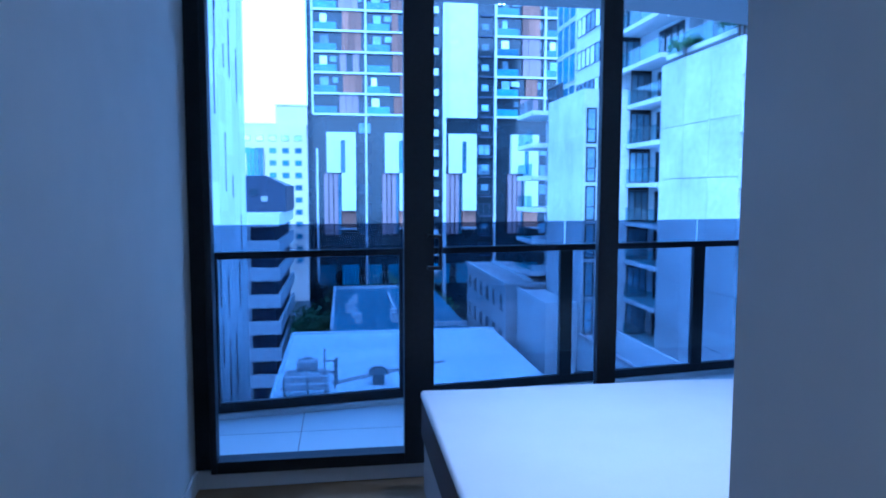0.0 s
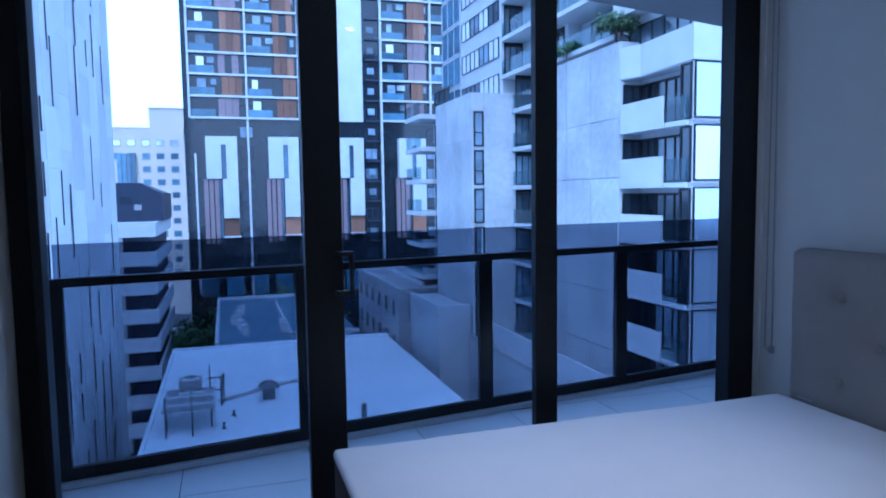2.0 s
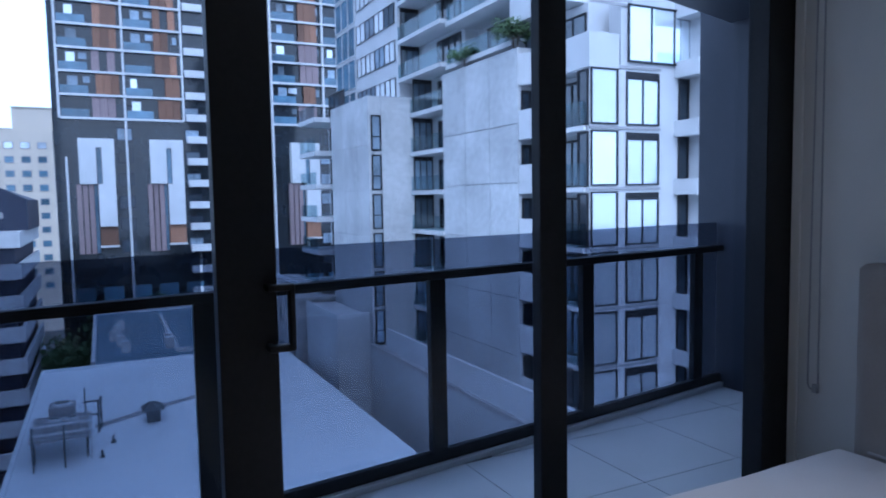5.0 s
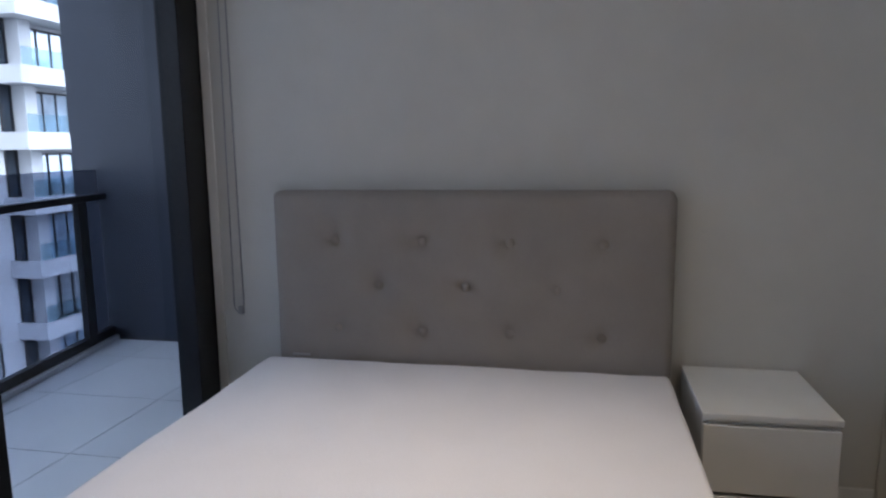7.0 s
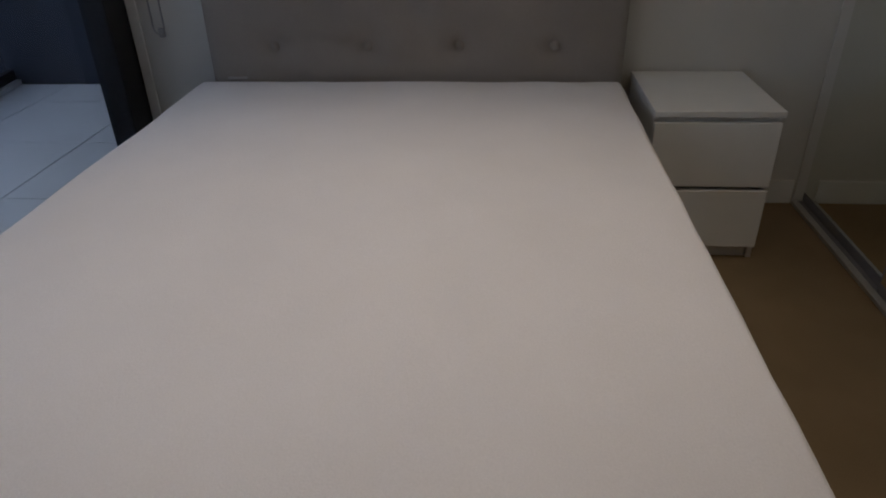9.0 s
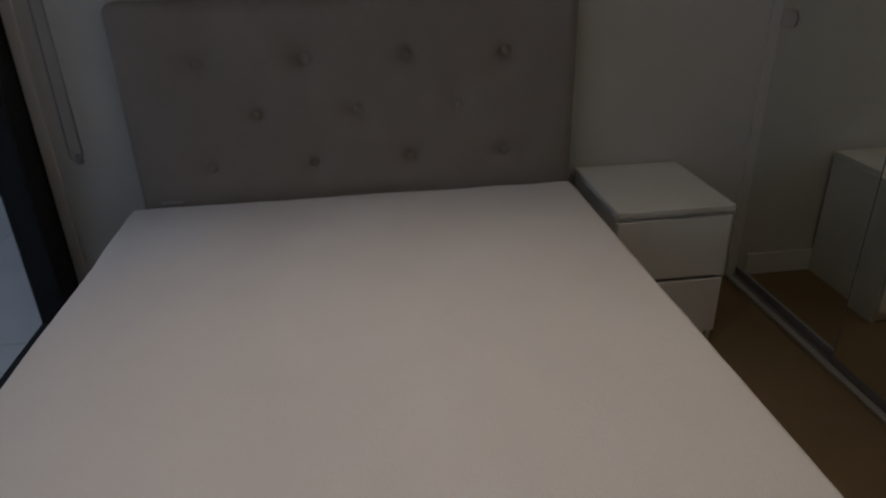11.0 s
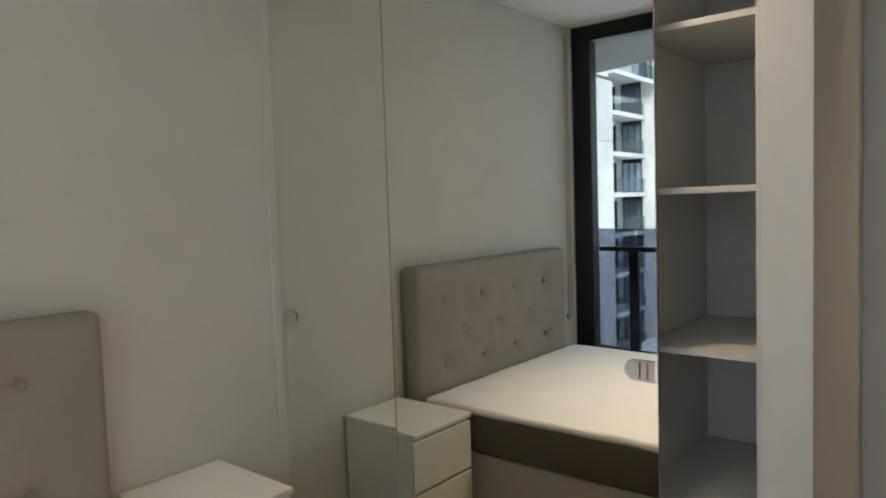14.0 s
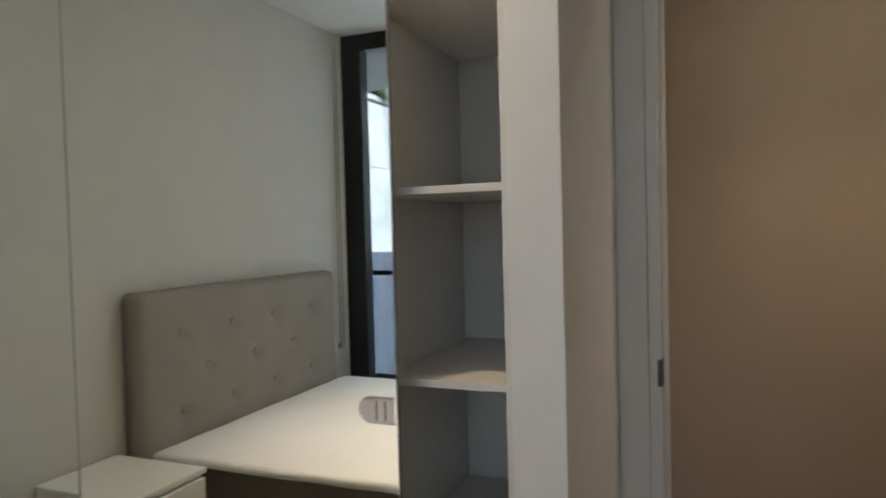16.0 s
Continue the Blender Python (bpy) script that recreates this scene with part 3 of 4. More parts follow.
# precast panels of the blank wall, with open joints
ys = (BY, 33.3, 36.1, 39.0)
zs = (-26, -13.2, -10.1, -7.0, -3.9, -0.8, 2.2, 5.25, 9.12)
for a, b in zip(ys, ys[1:]):
    for c, d in zip(zs, zs[1:]):
        block("panel", flats, W0 - 0.07, a + 0.02, c + 0.02, W0 - 0.001, b - 0.02, d - 0.02, CONCRETE)
for c, d in ((-26, -7.4), (-7.38, -4.25), (-4.23, -1.1), (-1.08, 2.05), (2.07, 5.15), (5.17, 8.42)):
    for a, b in ((44.0, 46.7), (46.72, 49.45), (49.47, 52.2)):
        block("panel", flats, 13.83, a, c, 13.899, b, d, CONCRETE)
# slit windows at the corner of the lower block
for k in range(-7, 2):
    z = 2.07 + FLB * k
    window_unit(flats, "s", 44.0, 14.0, 14.72, z, z + 2.4, DIMGLASS, 1, 0.4, 0.1)
block("panel", flats, 14.76, 43.94, -26, W0 + 1.5, 43.999, 8.4, CONCRETE)
# recessed balconies beside the blank wall
for k in range(-7, 9):
    z = 2.0 + FLB * k
    y0, y1 = 39.05, 43.9 if z < 8.3 else 45.85
    block("slab", flats, W0 - 0.15, y0, z - 0.28, W0 + 1.6, y1, z, RENDERW)
    window_unit(flats, "w", W0 + 1.6, y0 + 0.4, y0 + 3.8, z + 0.05, z + 2.1, DARKGLASS, 4, 0, 0.1)
    back = 43.92 if z < 8.3 else 45.88
    window_unit(flats, "s", back, W0 + 0.1, W0 + 1.56, z + 0.03, z + 2.15, DIMGLASS, 3, 0, 0.08)
    block("lintel", flats, W0 + 0.1, back - 0.09, z + 2.16, W0 + 1.56, back - 0.01, z + 2.36, BLACK)
    g = block("balustrade", flats, W0 - 0.1, y0 + 0.05, z + 0.02, W0 - 0.07, y1 - 0.05, z + 0.98, FARGLASS)
    g.visible_shadow = False
    if z > 8.3:
        block("column", flats, W0 - 0.1, y1, z - 0.28, W0 + 0.5, y1 + 0.35, z + FLB - 0.28, RENDERW)
# upper window bands behind the lower block
for k in range(0, 8):
    z = 8.75 + FLB * k
    for j in range(4):
        y = 46.5 + j * 2.0
        window_unit(flats, "w", W0, y, y + 1.97, z, z + 1.45, GLAREGLASS if rng.random() < 0.75 else DIMGLASS, 2, 0, 0.03)
    window_unit(flats, "w", W0, 54.9, 59.9, z - 0.7, z + 1.75, BLUEGLASS, 3, 0, 0.08, frame_mat=RENDERW)
# terrace above the blank wall
for k in range(0, 7):
    z = 9.7 + FLB * k
    block("slab", flats, W0 + 0.2, 31.401, z - 0.28, W0 + 2.6, 39.0, z, RENDERW)
    g = block("balustrade", flats, W0 + 0.25, 31.6, z + 0.02, W0 + 0.28, 38.9, z + 0.98, FARGLASS)
    g.visible_shadow = False
    if k > 0:
        block("spandrel", flats, W0 + 0.2, 26.5, z - 1.9, W0 + 2.6, 31.4, z - 0.4, RENDERW)
        block("wall", flats, W0 + 0.25, 26.5, z - 0.399, W0 + 2.6, 31.4, z + 0.749, RENDERG)
        window_unit(flats, "w", W0 + 0.25, 26.7, 31.1, z - 0.38, z + 0.72, GLAREGLASS if k % 2 else SKYGLASS, 4, 0, 0.07)
    window_unit(flats, "w", W0 + 2.6, 33.2, 37.8, z + 0.05, z + 2.2, DARKGLASS, 4, 0, 0.1)
    block("column", flats, W0 + 0.25, 31.2, z, W0 + 0.6, 31.6, z + FLB - 0.28, RENDERW)
# set-back windows of the storey over the corner parapet
part("wall", boxes([(W0 + 1.1, 26.2, 7.36, W0 + 2.599, 31.38, 10.4)]), RENDERW, flats)
window_unit(flats, "w", W0 + 1.1, 26.3, 31.3, 8.3, 9.95, DIMGLASS, 5, 0, 0.07)
# corner balconies with solid white parapets, in line with the blank wall
FC = 2.77
for k in range(-7, 2):
    z = 1.65 + FC * k
    block("slab", flats, W0 + 0.02, 25.2, z - 0.02, W0 + 1.2, BY - 0.02, z + 0.2, RENDERW)
    block("parapet", flats, W0 - 0.06, 26.8, z - 0.02, W0 + 0.015, BY - 0.025, z + 1.45, RENDERW)
    g = block("balustrade", flats, W0 + 0.03, 25.25, z + 0.21, W0 + 0.06, 26.78, z + 1.3, FARGLASS)
    g.visible_shadow = False
    window_unit(flats, "w", W0 + 1.2, 26.0, 29.0, z + 0.22, z + 2.5, DIMGLASS, 4, 0, 0.12)
    window_unit(flats, "w", W0 + 1.2, 29.05, BY - 0.05, z + 0.22, z + 2.5, DARKGLASS, 2, 0, 0.1)
    window_unit(flats, "s", BY - 0.02, W0 + 0.1, W0 + 1.15, z + 0.22, z + 2.5, DARKGLASS, 2, 0, 0.1)
    window_unit(flats, "w", WC, 25.03, 25.78, z + 0.22, z + 2.7, DARKGLASS, 1, 0, 0.08)
# crank in the top parapet where it leaves the blank wall
part("parapet", prism([(W0 - 0.05, BY - 0.01), (W0 + 0.42, 29.3), (WC - 0.06, 24.93), (18.85, 24.93), (18.85, 25.1), (WC + 0.1, 25.1), (W0 + 0.6, 29.36), (W0 + 0.12, BY - 0.01)], 7.2, 8.75), RENDERW, flats)
part("slab", prism([(W0, BY - 0.02), (W0 + 0.45, 29.3), (WC + 0.11, 25.11), (W0 + 2.6, 25.11), (W0 + 2.6, BY - 0.02)], 7.16, 7.35), RENDERW, flats)
# south face: tall glazed bays and projecting balconies
for k in range(-7, 4):
    z = 1.65 + FC * k
    if k < 2:
        window_unit(flats, "s", 25.0, 17.25, 18.8, z + 0.27, z + 2.76, SKYGLASS, 1, 0, 0.07)
        window_unit(flats, "s", 25.0, 19.3, 21.3, z + 0.27, z + 2.42, SKYGLASS, 2, 0, 0.07)
        block("lintel", flats, 19.3, 24.93, z + 2.43, 21.3, 24.995, z + 2.7, BLACK)
    block("fascia", flats, WC, 24.95, z + 0.05, 21.4, 24.995, z + 0.18, RENDERG)
    if k < 3:
        window_unit(flats, "s", 25.0, 22.55, 23.2, z + 0.3, z + 2.6, DARKGLASS, 1, 0, 0.07)
    block("slab", flats, 22.4, 23.6, z - 0.2, 27.6, 24.99, z + 0.15, RENDERW)
    block("parapet", flats, 22.4, 23.5, z - 0.2, 27.6, 23.6, z + 0.55, RENDERW)
    block("parapet_return", flats, 22.3, 23.5, z - 0.2, 22.399, 24.99, z + 0.55, RENDERW)
    g = block("balustrade", flats, 22.45, 23.53, z + 0.56, 27.55, 23.56, z + 1.3, FARGLASS)
    g.visible_shadow = False
    block("pier", flats, 23.25, 24.3, z + 0.16, 23.9, 24.99, z + FC - 0.21, RENDERW)
    window_unit(flats, "s", 25.0, 24.1, 26.6, z + 0.2, z + 2.4, SKYGLASS if k % 2 else DIMGLASS, 3, 0, 0.09)
    window_unit(flats, "s", 25.0, 28.4, 31.0, z + 0.2, z + 2.5, SKYGLASS, 2, 0, 0.1)
window_unit(flats, "s", 24.94, 19.35, 23.6, 7.55, 10.15, SKYGLASS, 3, 0, 0.08)
part("wall", boxes([(19.6, 25.001, 10.201, 34, 26.5, 30)]), RENDERW, flats)
# small balconies behind the lower block
for k in range(-4, 3):
    z = 2.6 + FLB * k
    block("slab", flats, 12.9, 53.6, z - 0.25, 15.6, 58.3, z + 0.12, RENDERW)
    g = block("balustrade", flats, 12.95, 53.7, z + 0.13, 12.98, 58.2, z + 1.1, FARGLASS)
    g.visible_shadow = False
    window_unit(flats, "w", 15.6, 53.9, 58.0, z + 0.15, z + 2.5, DARKGLASS, 3, 0, 0.12)

# ---- tall tower to the north ----
tower = thing("tower_building", (12, 110, -26), "tall dark-glazed tower with orange screens and white panels", "building")
TY, TB = 100.0, 12.4
part("wall", boxes([(-7.4, TY, -26, 40, 125, 75)]), DARKGLASS, tower, "dark curtain wall")
part("roof", boxes([(-7.6, TY - 0.2, 75.001, 40.2, 125.2, 75.6)]), RENDERG, tower)
block("white_panel", tower, 12.75, TY - 0.55, TB - 0.2, 17.4, TY - 0.001, 75, RENDERW)
block("blade", tower, 12.3, TY - 1.0, -20, 12.7, TY - 0.001, 75, RENDERW)
for a in (-6.6, 1.0, 8.2, 20.2, 27.8, 35.4):
    block("mullion", tower, a - 0.13, TY - 0.65, -20 if a in (1.0, 20.2) else TB, a + 0.13, TY - 0.001, 75, RENDERW)
block("mullion", tower, -6.2, TY - 0.4, -12, -5.95, TY - 0.001, 7.5, RENDERW)
for i in range(21):
    z = TB + FL * i
    for a, b in ((-6.47, 0.87), (1.13, 8.07), (20.33, 27.67), (27.93, 35.27)):
        block("slab", tower, a, TY - 0.62, z - 0.14, b, TY - 0.001, z + 0.14, RENDERW)
        if i > 13:
            continue
        w = b - a
        # timber screen, glazed balcony, paler panels painted for reflections in the glass
        s0 = a + w * (0.5 + rng.uniform(-0.03, 0.08))
        kind = ORANGE if rng.random() < 0.55 else MAUVE
        for u in range(3):
            if rng.random() < 0.9:
                block("screen", tower, s0 + u * 0.92, TY - 0.4 - 0.06 * (u % 2), z + 0.16, s0 + u * 0.92 + 0.88, TY - 0.3, z + FL - 0.18, kind)
        g = block("balustrade", tower, a + 0.1, TY - 0.55, z + 0.16, a + 3.3, TY - 0.5, z + 1.15, BLUEGLASS)
        for u in range(2):
            if rng.random() < 0.6:
                x = a + 0.6 + u * 1.7 + rng.random() * 0.5
                block("blind", tower, x, TY - 0.12, z + 1.2 + 0.4 * u, x + 0.7 + 0.6 * rng.random(), TY - 0.02, z + 2.4, SKYGLASS if rng.random() < 0.3 else DIMGLASS)
        if rng.random() < 0.7:
            block("blind", tower, b - 0.9, TY - 0.12, z + 1.3, b - 0.4, TY - 0.02, z + 2.3, DIMGLASS)
for i in range(-8, 14):
    z = TB + FL * i
    block("balcony_front", tower, 8.5, TY - 0.7, z, 11.6, TY - 0.1, z + 0.95, RENDERW)
    block("balcony_front", tower, 17.9, TY - 0.4, z - 0.15, 19.9, TY - 0.1, z + 0.1, NAVY)
    # paler panel stands in for a reflection in the dark glass
    if rng.random() < 0.6:
        block("blind", tower, 18.2, TY - 0.12, z + 0.9, 19.2, TY - 0.02, z + 1.8, DIMGLASS)
for off in (0.0, 8.4, 17.8, 27.3):
    x = -4.7 + off
    block("white_box", tower, x, TY - 1.2, 4.0, x + 2.0, TY - 0.001, 9.8, RENDERW)
    block("white_box", tower, x + 2.65, TY - 1.2, 4.0, x + 4.15, TY - 0.001, 9.8, RENDERW)
    block("white_box", tower, x + 2.0, TY - 1.2, 8.7, x + 2.65, TY - 0.001, 9.8, RENDERW)
    window_unit(tower, "s", TY - 0.9, x + 2.0, x + 2.65, 4.0, 8.7, BLUEGLASS, 1, 0.5, 0.06)
    block("white_box", tower, x + 2.1, TY - 1.2, -1.5, x + 4.15, TY - 0.001, 3.999, RENDERW)
    block("screen", tower, x + 2.1, TY - 0.8, -4.0, x + 4.15, TY - 0.001, -1.52, ORANGE)
    block("sill", tower, x + 2.0, TY - 1.0, -4.25, x + 4.25, TY - 0.001, -4.01, RENDERW)
    for j in range(3):
        block("mauve_fin", tower, x - 0.4 + j * 0.7, TY - 0.9, -5.0, x + 0.15 + j * 0.7, TY - 0.3, 3.95, MAUVE)
    window_unit(tower, "s", TY - 0.3, x + 1.55, x + 2.05, -5.0, 3.9, BLUEGLASS, 1, 0.5, 0.06)
    for i in range(8):
        z = -8 + i * FL
        window_unit(tower, "s", TY - 0.02, x + 4.6, x + 6.4, z, z + 1.6, DIMGLASS if rng.random() < 0.4 else DARKGLASS, 2, 0, 0.07, frame_mat=NAVY)
for a in range(12):
    block("podium_window", tower, -6 + a * 3.4, TY - 0.2, -12.5, -3.6 + a * 3.4, TY - 0.02, -9.5, BLUEGLASS)

# ---- white tower with slit windows to the north-west ----
slits = thing("slit_window_tower", (-16, 40, -26), "tall white panelled tower with narrow slit windows", "building")
CX = -10.5
part("wall", boxes([(-26, 12, -26, CX, 57, 60)]), RENDERW, slits)
part("roof", boxes([(-26.1, 11.9, 60.001, CX + 0.1, 57.1, 60.5)]), RENDERG, slits)
for i in range(15):
    y0 = 12 + i * 3
    for k in range(-8, 8):
        z0 = 1.0 + k * 3.0 + (i % 3) * 1.0
        block("panel", slits, CX + 0.001, y0 + 0.006, z0 + 0.006, CX + (0.05, 0.06, 0.08)[(i * 7 + k * 3) % 3], y0 + 2.994, z0 + 2.994, PANELW)
for i in range(14):
    for k in range(-6, 6):
        if rng.random() < 0.7:
            y = 13 + i * 3.1 + rng.uniform(-0.9, 0.9)
            z = 1.0 + k * 4.2 + rng.uniform(-1.5, 1.5)
            h = rng.choice((1.6, 2.8, 3.4, 4.0))
            window_unit(slits, "e", CX + 0.09, y, y + 0.18, z, z + h, DARKGLASS, 1, 0, 0.02, out=0.02)
for i in range(5):
    for k in range(-5, 8):
        window_unit(slits, "s", 12.0, -25 + i * 2.8, -24.5 + i * 2.8, k * 4, k * 4 + 2.8, DARKGLASS, 1, 0, 0.06)

# ---- car park beyond ----
park = thing("car_park_building", (-14, 84, -26), "open-decked car park with pale spandrel bands", "building")
# near-black solid stands in for the shade inside the open decks
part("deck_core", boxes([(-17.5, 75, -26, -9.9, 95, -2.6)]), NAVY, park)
for k in range(8):
    z = -1.0 - k * FL
    block("spandrel", park, -18, 74, z - 1.45, -9.3, 74.3, z, RENDERW)
    block("spandrel", park, -9.6, 74.301, z - 1.45, -9.3, 95.6, z, RENDERW)
    block("column", park, -12.9, 74.05, z - FL, -12.4, 74.35, z - 1.46, RENDERG)
block("roof", park, -18, 74.301, -1.4, -9.601, 95.6, -1.0, RENDERG)
cab = prism([(-16.5, 78), (-10.9, 78), (-8.9, 78.4), (-8.9, 92), (-16.5, 92)], -0.999, 3.1)
for v in cab.verts:
    if v.co.z > 3 and v.co.x > -9:
        v.co.z -= 1.1
part("plant_room", cab, NAVY, park, "dark navy rooftop plant room")
block("vent", park, -11.6, 77.9, 0.2, -10.9, 77.999, 0.8, RENDERG)
block("vent", park, -12.9, 77.9, 0.9, -11.9, 77.999, 1.6, DARKGLASS)

# ---- far beige offices ----
office = thing("office_building", (-19, 180, -26), "far beige office block with square windows", "building")
part("wall", boxes([(-34, 170, -26, -11.0, 190, 17.3)]), BEIGE, office)
part("wall", boxes([(-18.3, 170.5, 17.301, -8, 188, 22)]), BEIGE, office)
part("roof", boxes([(-18.4, 170.3, 22.001, -8, 188.2, 22.2), (-34.2, 169.9, 17.301, -18.401, 190, 17.6)]), BEIGE, office)
for k in range(11):
    for j in range(6):
        z, x = 14.8 - k * 3.0, -29.2 + j * 3.05
        if not (k in (2, 3, 4) and j < 3):
            window_unit(office, "s", 170, x, x + 1.8, z - 1.5, z, BLUEGLASS if k > 0 else SKYGLASS, 1, 0, 0.15, frame_mat=RENDERG)
for j in range(4):
    block("curtain_wall", office, -25.3 + j * 1.0, 169.5, 2.0, -24.4 + j * 1.0, 169.999, 11.6, BLUEGLASS)

# ---- roofs below ----
hall = thing("low_building", (2, 38, -26), "low building with a wide pale sheet roof", "building")
part("wall", boxes([(-6.6, 12, -26, 10.2, 55.7, -10.9)]), RENDERG, hall)
roof = box(-6.8, 11.8, -10.899, 10.4, 55.9, -10.5, 0.15)
part("roof", roof, ROOFW, hall, "wide pale metal roof")
part("roof_curb", boxes([(-6.8, 11.8, -10.499, -6.6, 55.9, -10.3), (-6.6, 55.7, -10.499, 10.4, 55.9, -10.3)]), ROOFW, hall)
stand = thing("equipment_platform", (-4.7, 37.3, -10.5), "raised grey steel roof platform with pipe guard rails", "platform")
part("deck", box(-5.95, 35.5, -9.3, -3.45, 39.4, -9.16, 0.02), RENDERG, stand)
for x in (-5.8, -3.6):
    for y in (36.4, 39.2):
        part("leg", rod((x, y, -10.5), (x, y, -9.3), 0.06, 8), HVAC, stand)
for x, y, top in ((-4.5, 35.25, -8.42), (-5.75, 35.25, -8.42), (-3.12, 39.9, -8.75), (-3.0, 40.6, -8.75)):
    part("guard_post", rod((x, y, -10.5), (x, y, top), 0.05, 8), HVAC, stand)
part("guard_post", rod((-3.42, 36.05, -10.5), (-3.42, 36.05, -8.5), 0.06, 8), RENDERW, stand, "white painted guard post")
for z in (-8.45, -8.85):
    part("guard_rail", rod((-5.8, 35.25, z), (-3.45, 35.25, z), 0.045, 8), RENDERW, stand, "white painted guard rail")
    part("guard_rail", rod((-3.45, 35.25, z), (-3.42, 36.05, z), 0.045, 8), RENDERW, stand, "white painted guard rail")
for z in (-8.8, -9.5):
    part("guard_rail", rod((-3.12, 39.9, z), (-3.0, 40.6, z), 0.045, 8), HVAC, stand)
    part("guard_rail", rod((-3.85, 39.9, z), (-3.12, 39.9, z), 0.045, 8), HVAC, stand)
part("mast", rod((-3.7, 39.3, -9.16), (-3.7, 39.3, -7.9), 0.035, 8), HVAC, stand)


def condenser(x0, y0, x1, y1, z1, fans, label):
    """A boxed condenser with round fan openings on top."""
    u = thing("rooftop_air_conditioner", ((x0 + x1) / 2, (y0 + y1) / 2, -9.159), label, "air conditioner")
    part("casing", box(x0, y0, -9.159, x1, y1, z1, 0.03), RENDERG, u)
    w = (x1 - x0) / fans
    for k in range(fans):
        c = bmesh.new()
        bmesh.ops.create_cone(c, cap_ends=True, segments=20, radius1=w * 0.4, radius2=w * 0.36, depth=0.1, matrix=Matrix.Translation((x0 + w * (k + 0.5), (y0 + y1) / 2, z1 + 0.051)))
        cowl = part("fan_cowl", c, RENDERW, u, "pale round fan cowl")
        c = bmesh.new()
        bmesh.ops.create_cone(c, cap_ends=True, segments=20, radius1=w * 0.3, radius2=w * 0.3, depth=0.02, matrix=Matrix.Translation((x0 + w * (k + 0.5), (y0 + y1) / 2, z1 + 0.112)))
        part("fan_grille", c, HVAC, cowl, "dark round fan grille")


condenser(-5.3, 36.3, -3.85, 37.3, -8.68, 2, "grey twin-fan air conditioner on the roof platform")
condenser(-5.25, 38.0, -4.1, 39.1, -8.4, 1, "taller grey single-fan air conditioner behind another")
vent = thing("roof_vent", (-0.45, 40.5, -10.5), "small capped grey roof ventilator on the pale roof", "vent")
part("stack", box(-0.8, 40.2, -10.499, -0.1, 40.9, -9.8, 0.03), HVAC, vent)
c = bmesh.new()
bmesh.ops.create_cone(c, cap_ends=True, segments=4, radius1=0.85, radius2=0.3, depth=0.35, matrix=Matrix.Translation((-0.45, 40.55, -9.62)) @ Matrix.Rotation(math.pi / 4, 4, "Z"))
part("cap", c, HVAC, vent)
for x, y in ((-2.49, 37.86), (-3.0, 35.9)):
    stub = thing("vent_stub", (x, y, -10.5), "tiny dark vent stub on the pale roof", "vent", "roof vent stubs")
    part("pipe", rod((x, y, -10.5), (x, y, -10.15), 0.06, 8), HVAC, stub)
    part("flange", rod((x, y, -10.499), (x, y, -10.46), 0.16, 10), HVAC, stub)
pipe = thing("roof_pipe", (4.2, 35, -10.5), "short grey flue pipe on the pale roof", "pipe")
part("flue", rod((4.2, 35, -10.5), (4.2, 35, -9.7), 0.15, 12), HVAC, pipe)
walkway = thing("roof_walkway", (2, 43, -10.5), "narrow grey walkway strip laid across the roof", "walkway")
part("strip", prism([(-3.2, 40.6), (0.2, 42.8), (4.5, 45.2), (4.3, 45.7), (0, 43.4), (-3.4, 41.2)], -10.499, -10.46), RENDERG, walkway)

deck = thing("flat_roof_building", (2, 76, -26), "low block with a dark blue-grey flat roof and white edge", "building")
part("wall", boxes([(-3.6, 62, -26, 9.4, 90, -12.0)]), RENDERG, deck)
part("roof", boxes([(-3.6, 62, -11.999, 9.4, 90, -11.7)]), ROOFB, deck)
for r in ((-3.8, 61.8, -11.999, -3.5, 90.2, -11.3), (-3.5, 89.9, -11.699, 9.4, 90.2, -11.3), (2.9, 64, -11.699, 3.15, 84, -11.3), (3.151, 63.8, -11.699, 9.4, 64.05, -11.3)):
    block("parapet", deck, *r, RENDERW)
for i in range(7):
    x, y = (-2.6 + rng.random() * 1.2, 66 + i * 3) if i < 5 else (2.2, 66 + (i - 5) * 2)
    block("roof_unit", deck, x, y, -11.699, x + 0.7, y + 0.8, -10.7, RENDERW)
low = thing("grey_rendered_house", (13, 60, -26), "grey three-storey rendered block with small windows", "building")
part("wall", boxes([(10.6, 52.7, -26, 15.5, 70, -6.4)]), RENDERG, low)
part("roof", boxes([(10.45, 52.55, -6.399, 15.5, 70.2, -6.15)]), RENDERG, low)
block("roof_kerb", low, 13.0, 54, -6.149, 13.15, 69, -5.85, RENDERW)
block("roof_kerb", low, 10.45, 52.55, -6.149, 10.6, 70.2, -6.0, RENDERW)
for k in range(5):
    for j in range(6):
        window_unit(low, "w", 10.6, 53.6 + j * 2.8, 54.7 + j * 2.8, -8.6 - k * 2.9, -7.2 - k * 2.9, DARKGLASS, 1, 0, 0.08, frame_mat=RENDERG)
ramp = thing("garden_wall", (14, 36, -26), "pale rendered wall and roof terrace below the flats", "wall")
part("terrace", boxes([(13.6, 20, -26, 16.9, 43.9, -8.6)]), CONCRETE, ramp)
part("podium", boxes([(11.5, 44.6, -26, 13.82, 52.5, -6.6)]), CONCRETE, ramp)
part("parapet", boxes([(14.2, 22, -8.599, 14.4, 42.5, -7.2)]), RENDERW, ramp, "white terrace parapet")
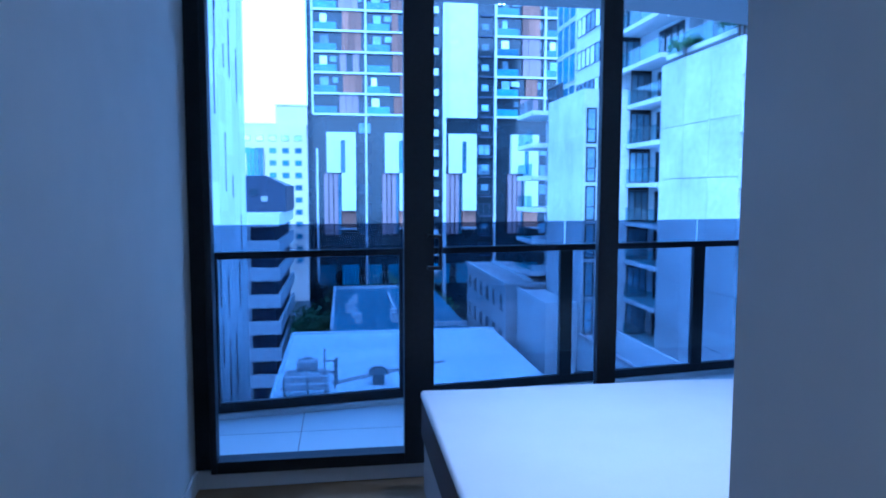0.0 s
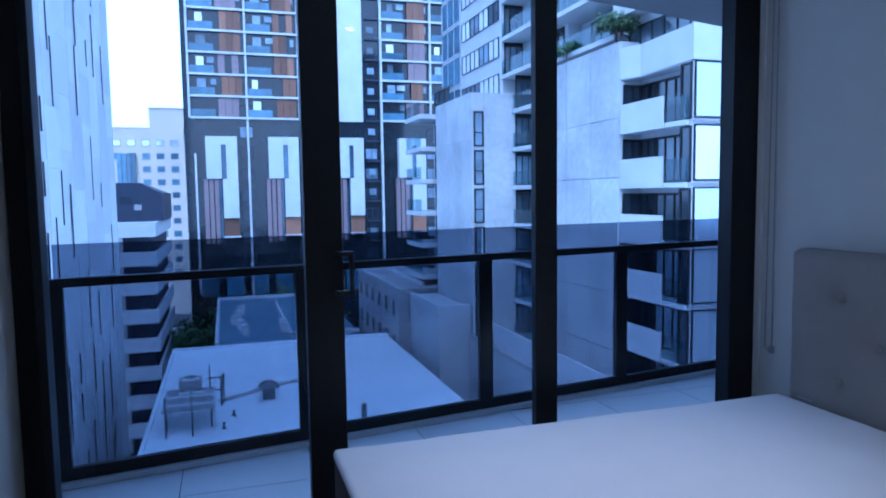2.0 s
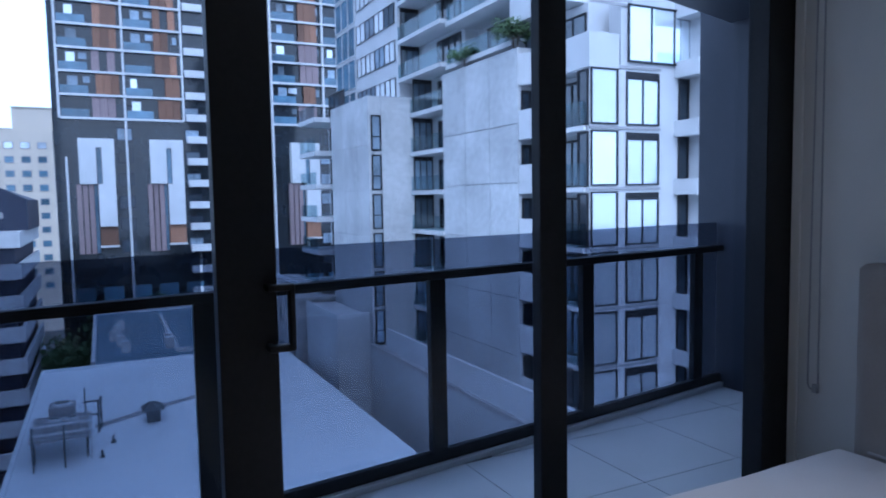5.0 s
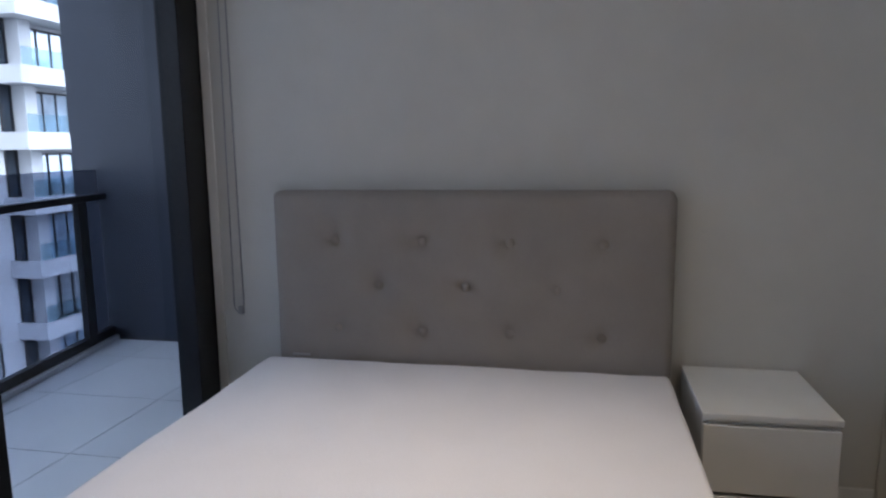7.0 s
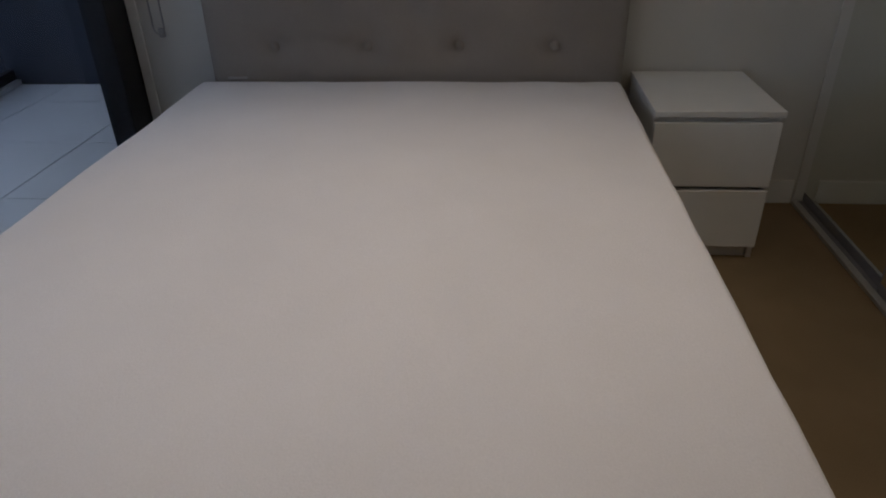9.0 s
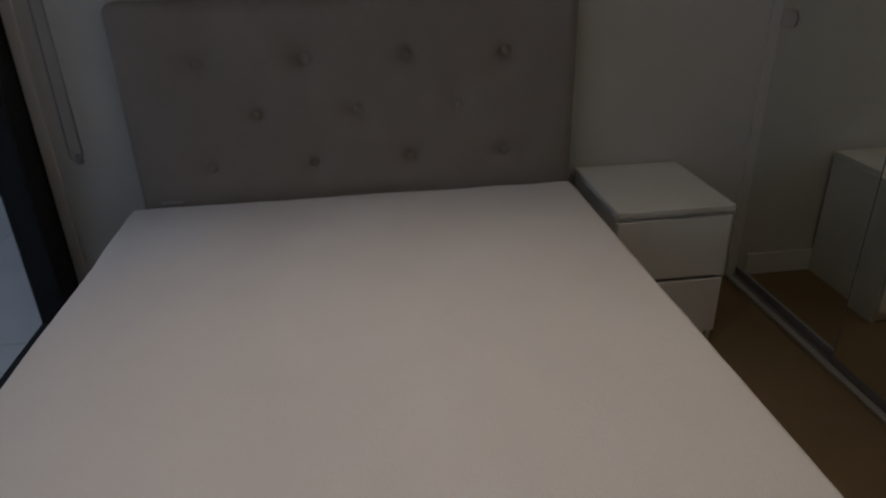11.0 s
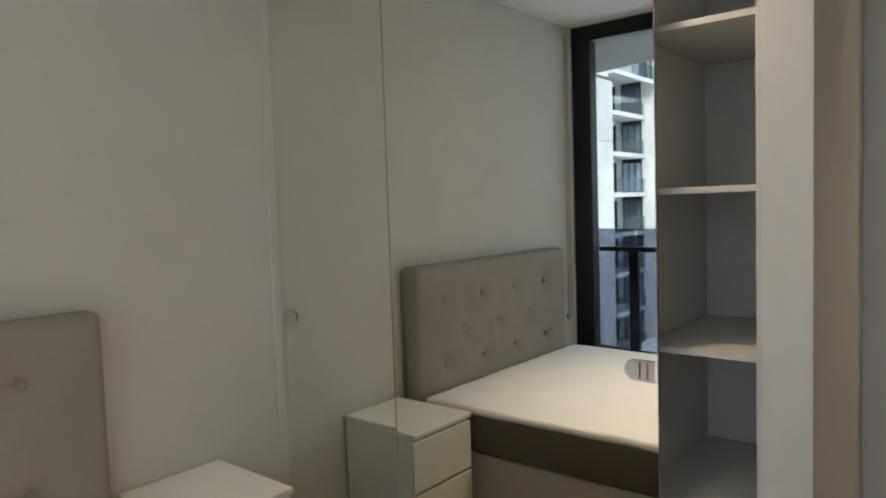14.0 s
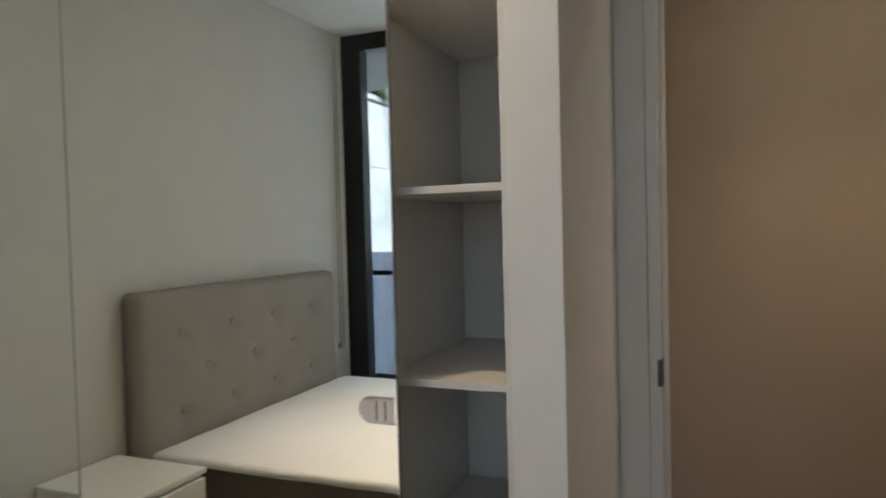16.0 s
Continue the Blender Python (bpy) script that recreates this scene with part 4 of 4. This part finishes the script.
part("coping", boxes([(11.45, 44.55, -6.599, 13.8, 44.8, -6.35), (11.45, 44.801, -6.599, 11.7, 52.5, -6.35)]), RENDERW, ramp)
part("edge_coping", boxes([(13.55, 20, -8.599, 13.8, 43.8, -8.4)]), RENDERG, ramp)

# ---- trees and terrace plants ----
def foliage(name, base, height, spread, clumps, label, leaf=0.25):
    t = thing(name, base, label, "tree" if height > 2 else "plant")
    r = random.Random(hash((round(base[0] * 10), round(base[1] * 10))) % 9999)
    bm = bmesh.new()
    bx, by, bz = base
    rod((bx, by, bz), (bx, by, bz + height * 0.45), 0.03 * height, 8, bm)
    limbs = []
    for i in range(5):
        a = i * 1.257 + r.random()
        tip = (bx + spread * 0.5 * math.cos(a), by + spread * 0.5 * math.sin(a), bz + height * (0.6 + 0.25 * r.random()))
        rod((bx, by, bz + height * 0.4), tip, 0.012 * height, 6, bm)
        limbs.append(tip)
    part("trunk", bm, BARK, t)
    verts, faces = [], []
    for i in range(clumps):
        lx, ly, lz = limbs[i % 5]
        c = Vector((lx + r.gauss(0, spread * 0.22), ly + r.gauss(0, spread * 0.22), lz + r.gauss(0, height * 0.13)))
        for j in range(6):
            d = Vector((r.gauss(0, 1), r.gauss(0, 1), r.gauss(0, 1))).normalized() * leaf
            e = d.orthogonal().normalized() * leaf * 0.5
            p = c + Vector((r.gauss(0, 1), r.gauss(0, 1), r.gauss(0, 1))) * leaf * 0.9
            n = len(verts)
            verts += [p - d, p + e, p + d, p - e]
            faces.append((n, n + 1, n + 2, n + 3))
    me = bpy.data.meshes.new("crown")
    me.from_pydata([v - Vector(base) for v in verts], [], faces)
    me.materials.append(LEAF)
    o = new("crown", me)
    o.parent = t
    return t


for x, y, h in ((-5.6, 86, 12), (-2, 95, 12), (3, 95, 13), (8, 96, 12), (9.0, 61, 11), (7, 93, 11)):
    foliage("street_tree", (x, y, -26), h, 5.5, 420, "broad dark green street tree between the buildings", leaf=0.35)
for x, y, s in ((W0 + 0.1, 36.4, 1.1), (W0 + 0.2, 31.2, 1.5), (W0 + 0.15, 30.7, 1.2)):
    foliage("terrace_plant", (x, y, 9.1), s, s * 0.9, 130, "leafy potted shrub on the concrete terrace edge", leaf=0.1)

# ---- balcony tiles ----
TS, TX, TYY = 0.69, -0.07, 3.115
tile_mesh = {}
for i in range(-7, 3):
    for j in range(-2, 2):
        x0, y0 = TX + i * TS, TYY + j * TS
        x1, y1 = x0 + TS, y0 + TS
        x0, y0, x1 = max(x0, -4.6), max(y0, WIN + 0.205), min(x1, FINX - 0.014)
        # cut pieces follow the slanted kerb
        ya, yb = min(y1, edge_y(x0) - 0.045), min(y1, edge_y(x1) - 0.045)
        if x1 - x0 < 0.05 or max(ya, yb) - y0 < 0.05:
            continue
        cut = x0
        if ya < y0 + 0.01:
            cut = x0 + (x1 - x0) * (y0 + 0.01 - ya) / (yb - ya)
            ya = y0 + 0.01
        w, h0, h1 = round(x1 - cut, 3), round(ya - y0, 3), round(yb - y0, 3)
        key = (w, h0, h1)
        if key not in tile_mesh:
            me = bpy.data.meshes.new("tile")
            bm = prism([(0.003, 0.003), (w - 0.003, 0.003), (w - 0.003, h1 - 0.003), (0.003, h0 - 0.003)], -0.011, 0.0)
            bm.to_mesh(me)
            bm.free()
            me.materials.append(TILE)
            tile_mesh[key] = me
        o = new("tile", tile_mesh[key])
        o.parent = balcony_floor
        o.location = (cut, y0, 0)
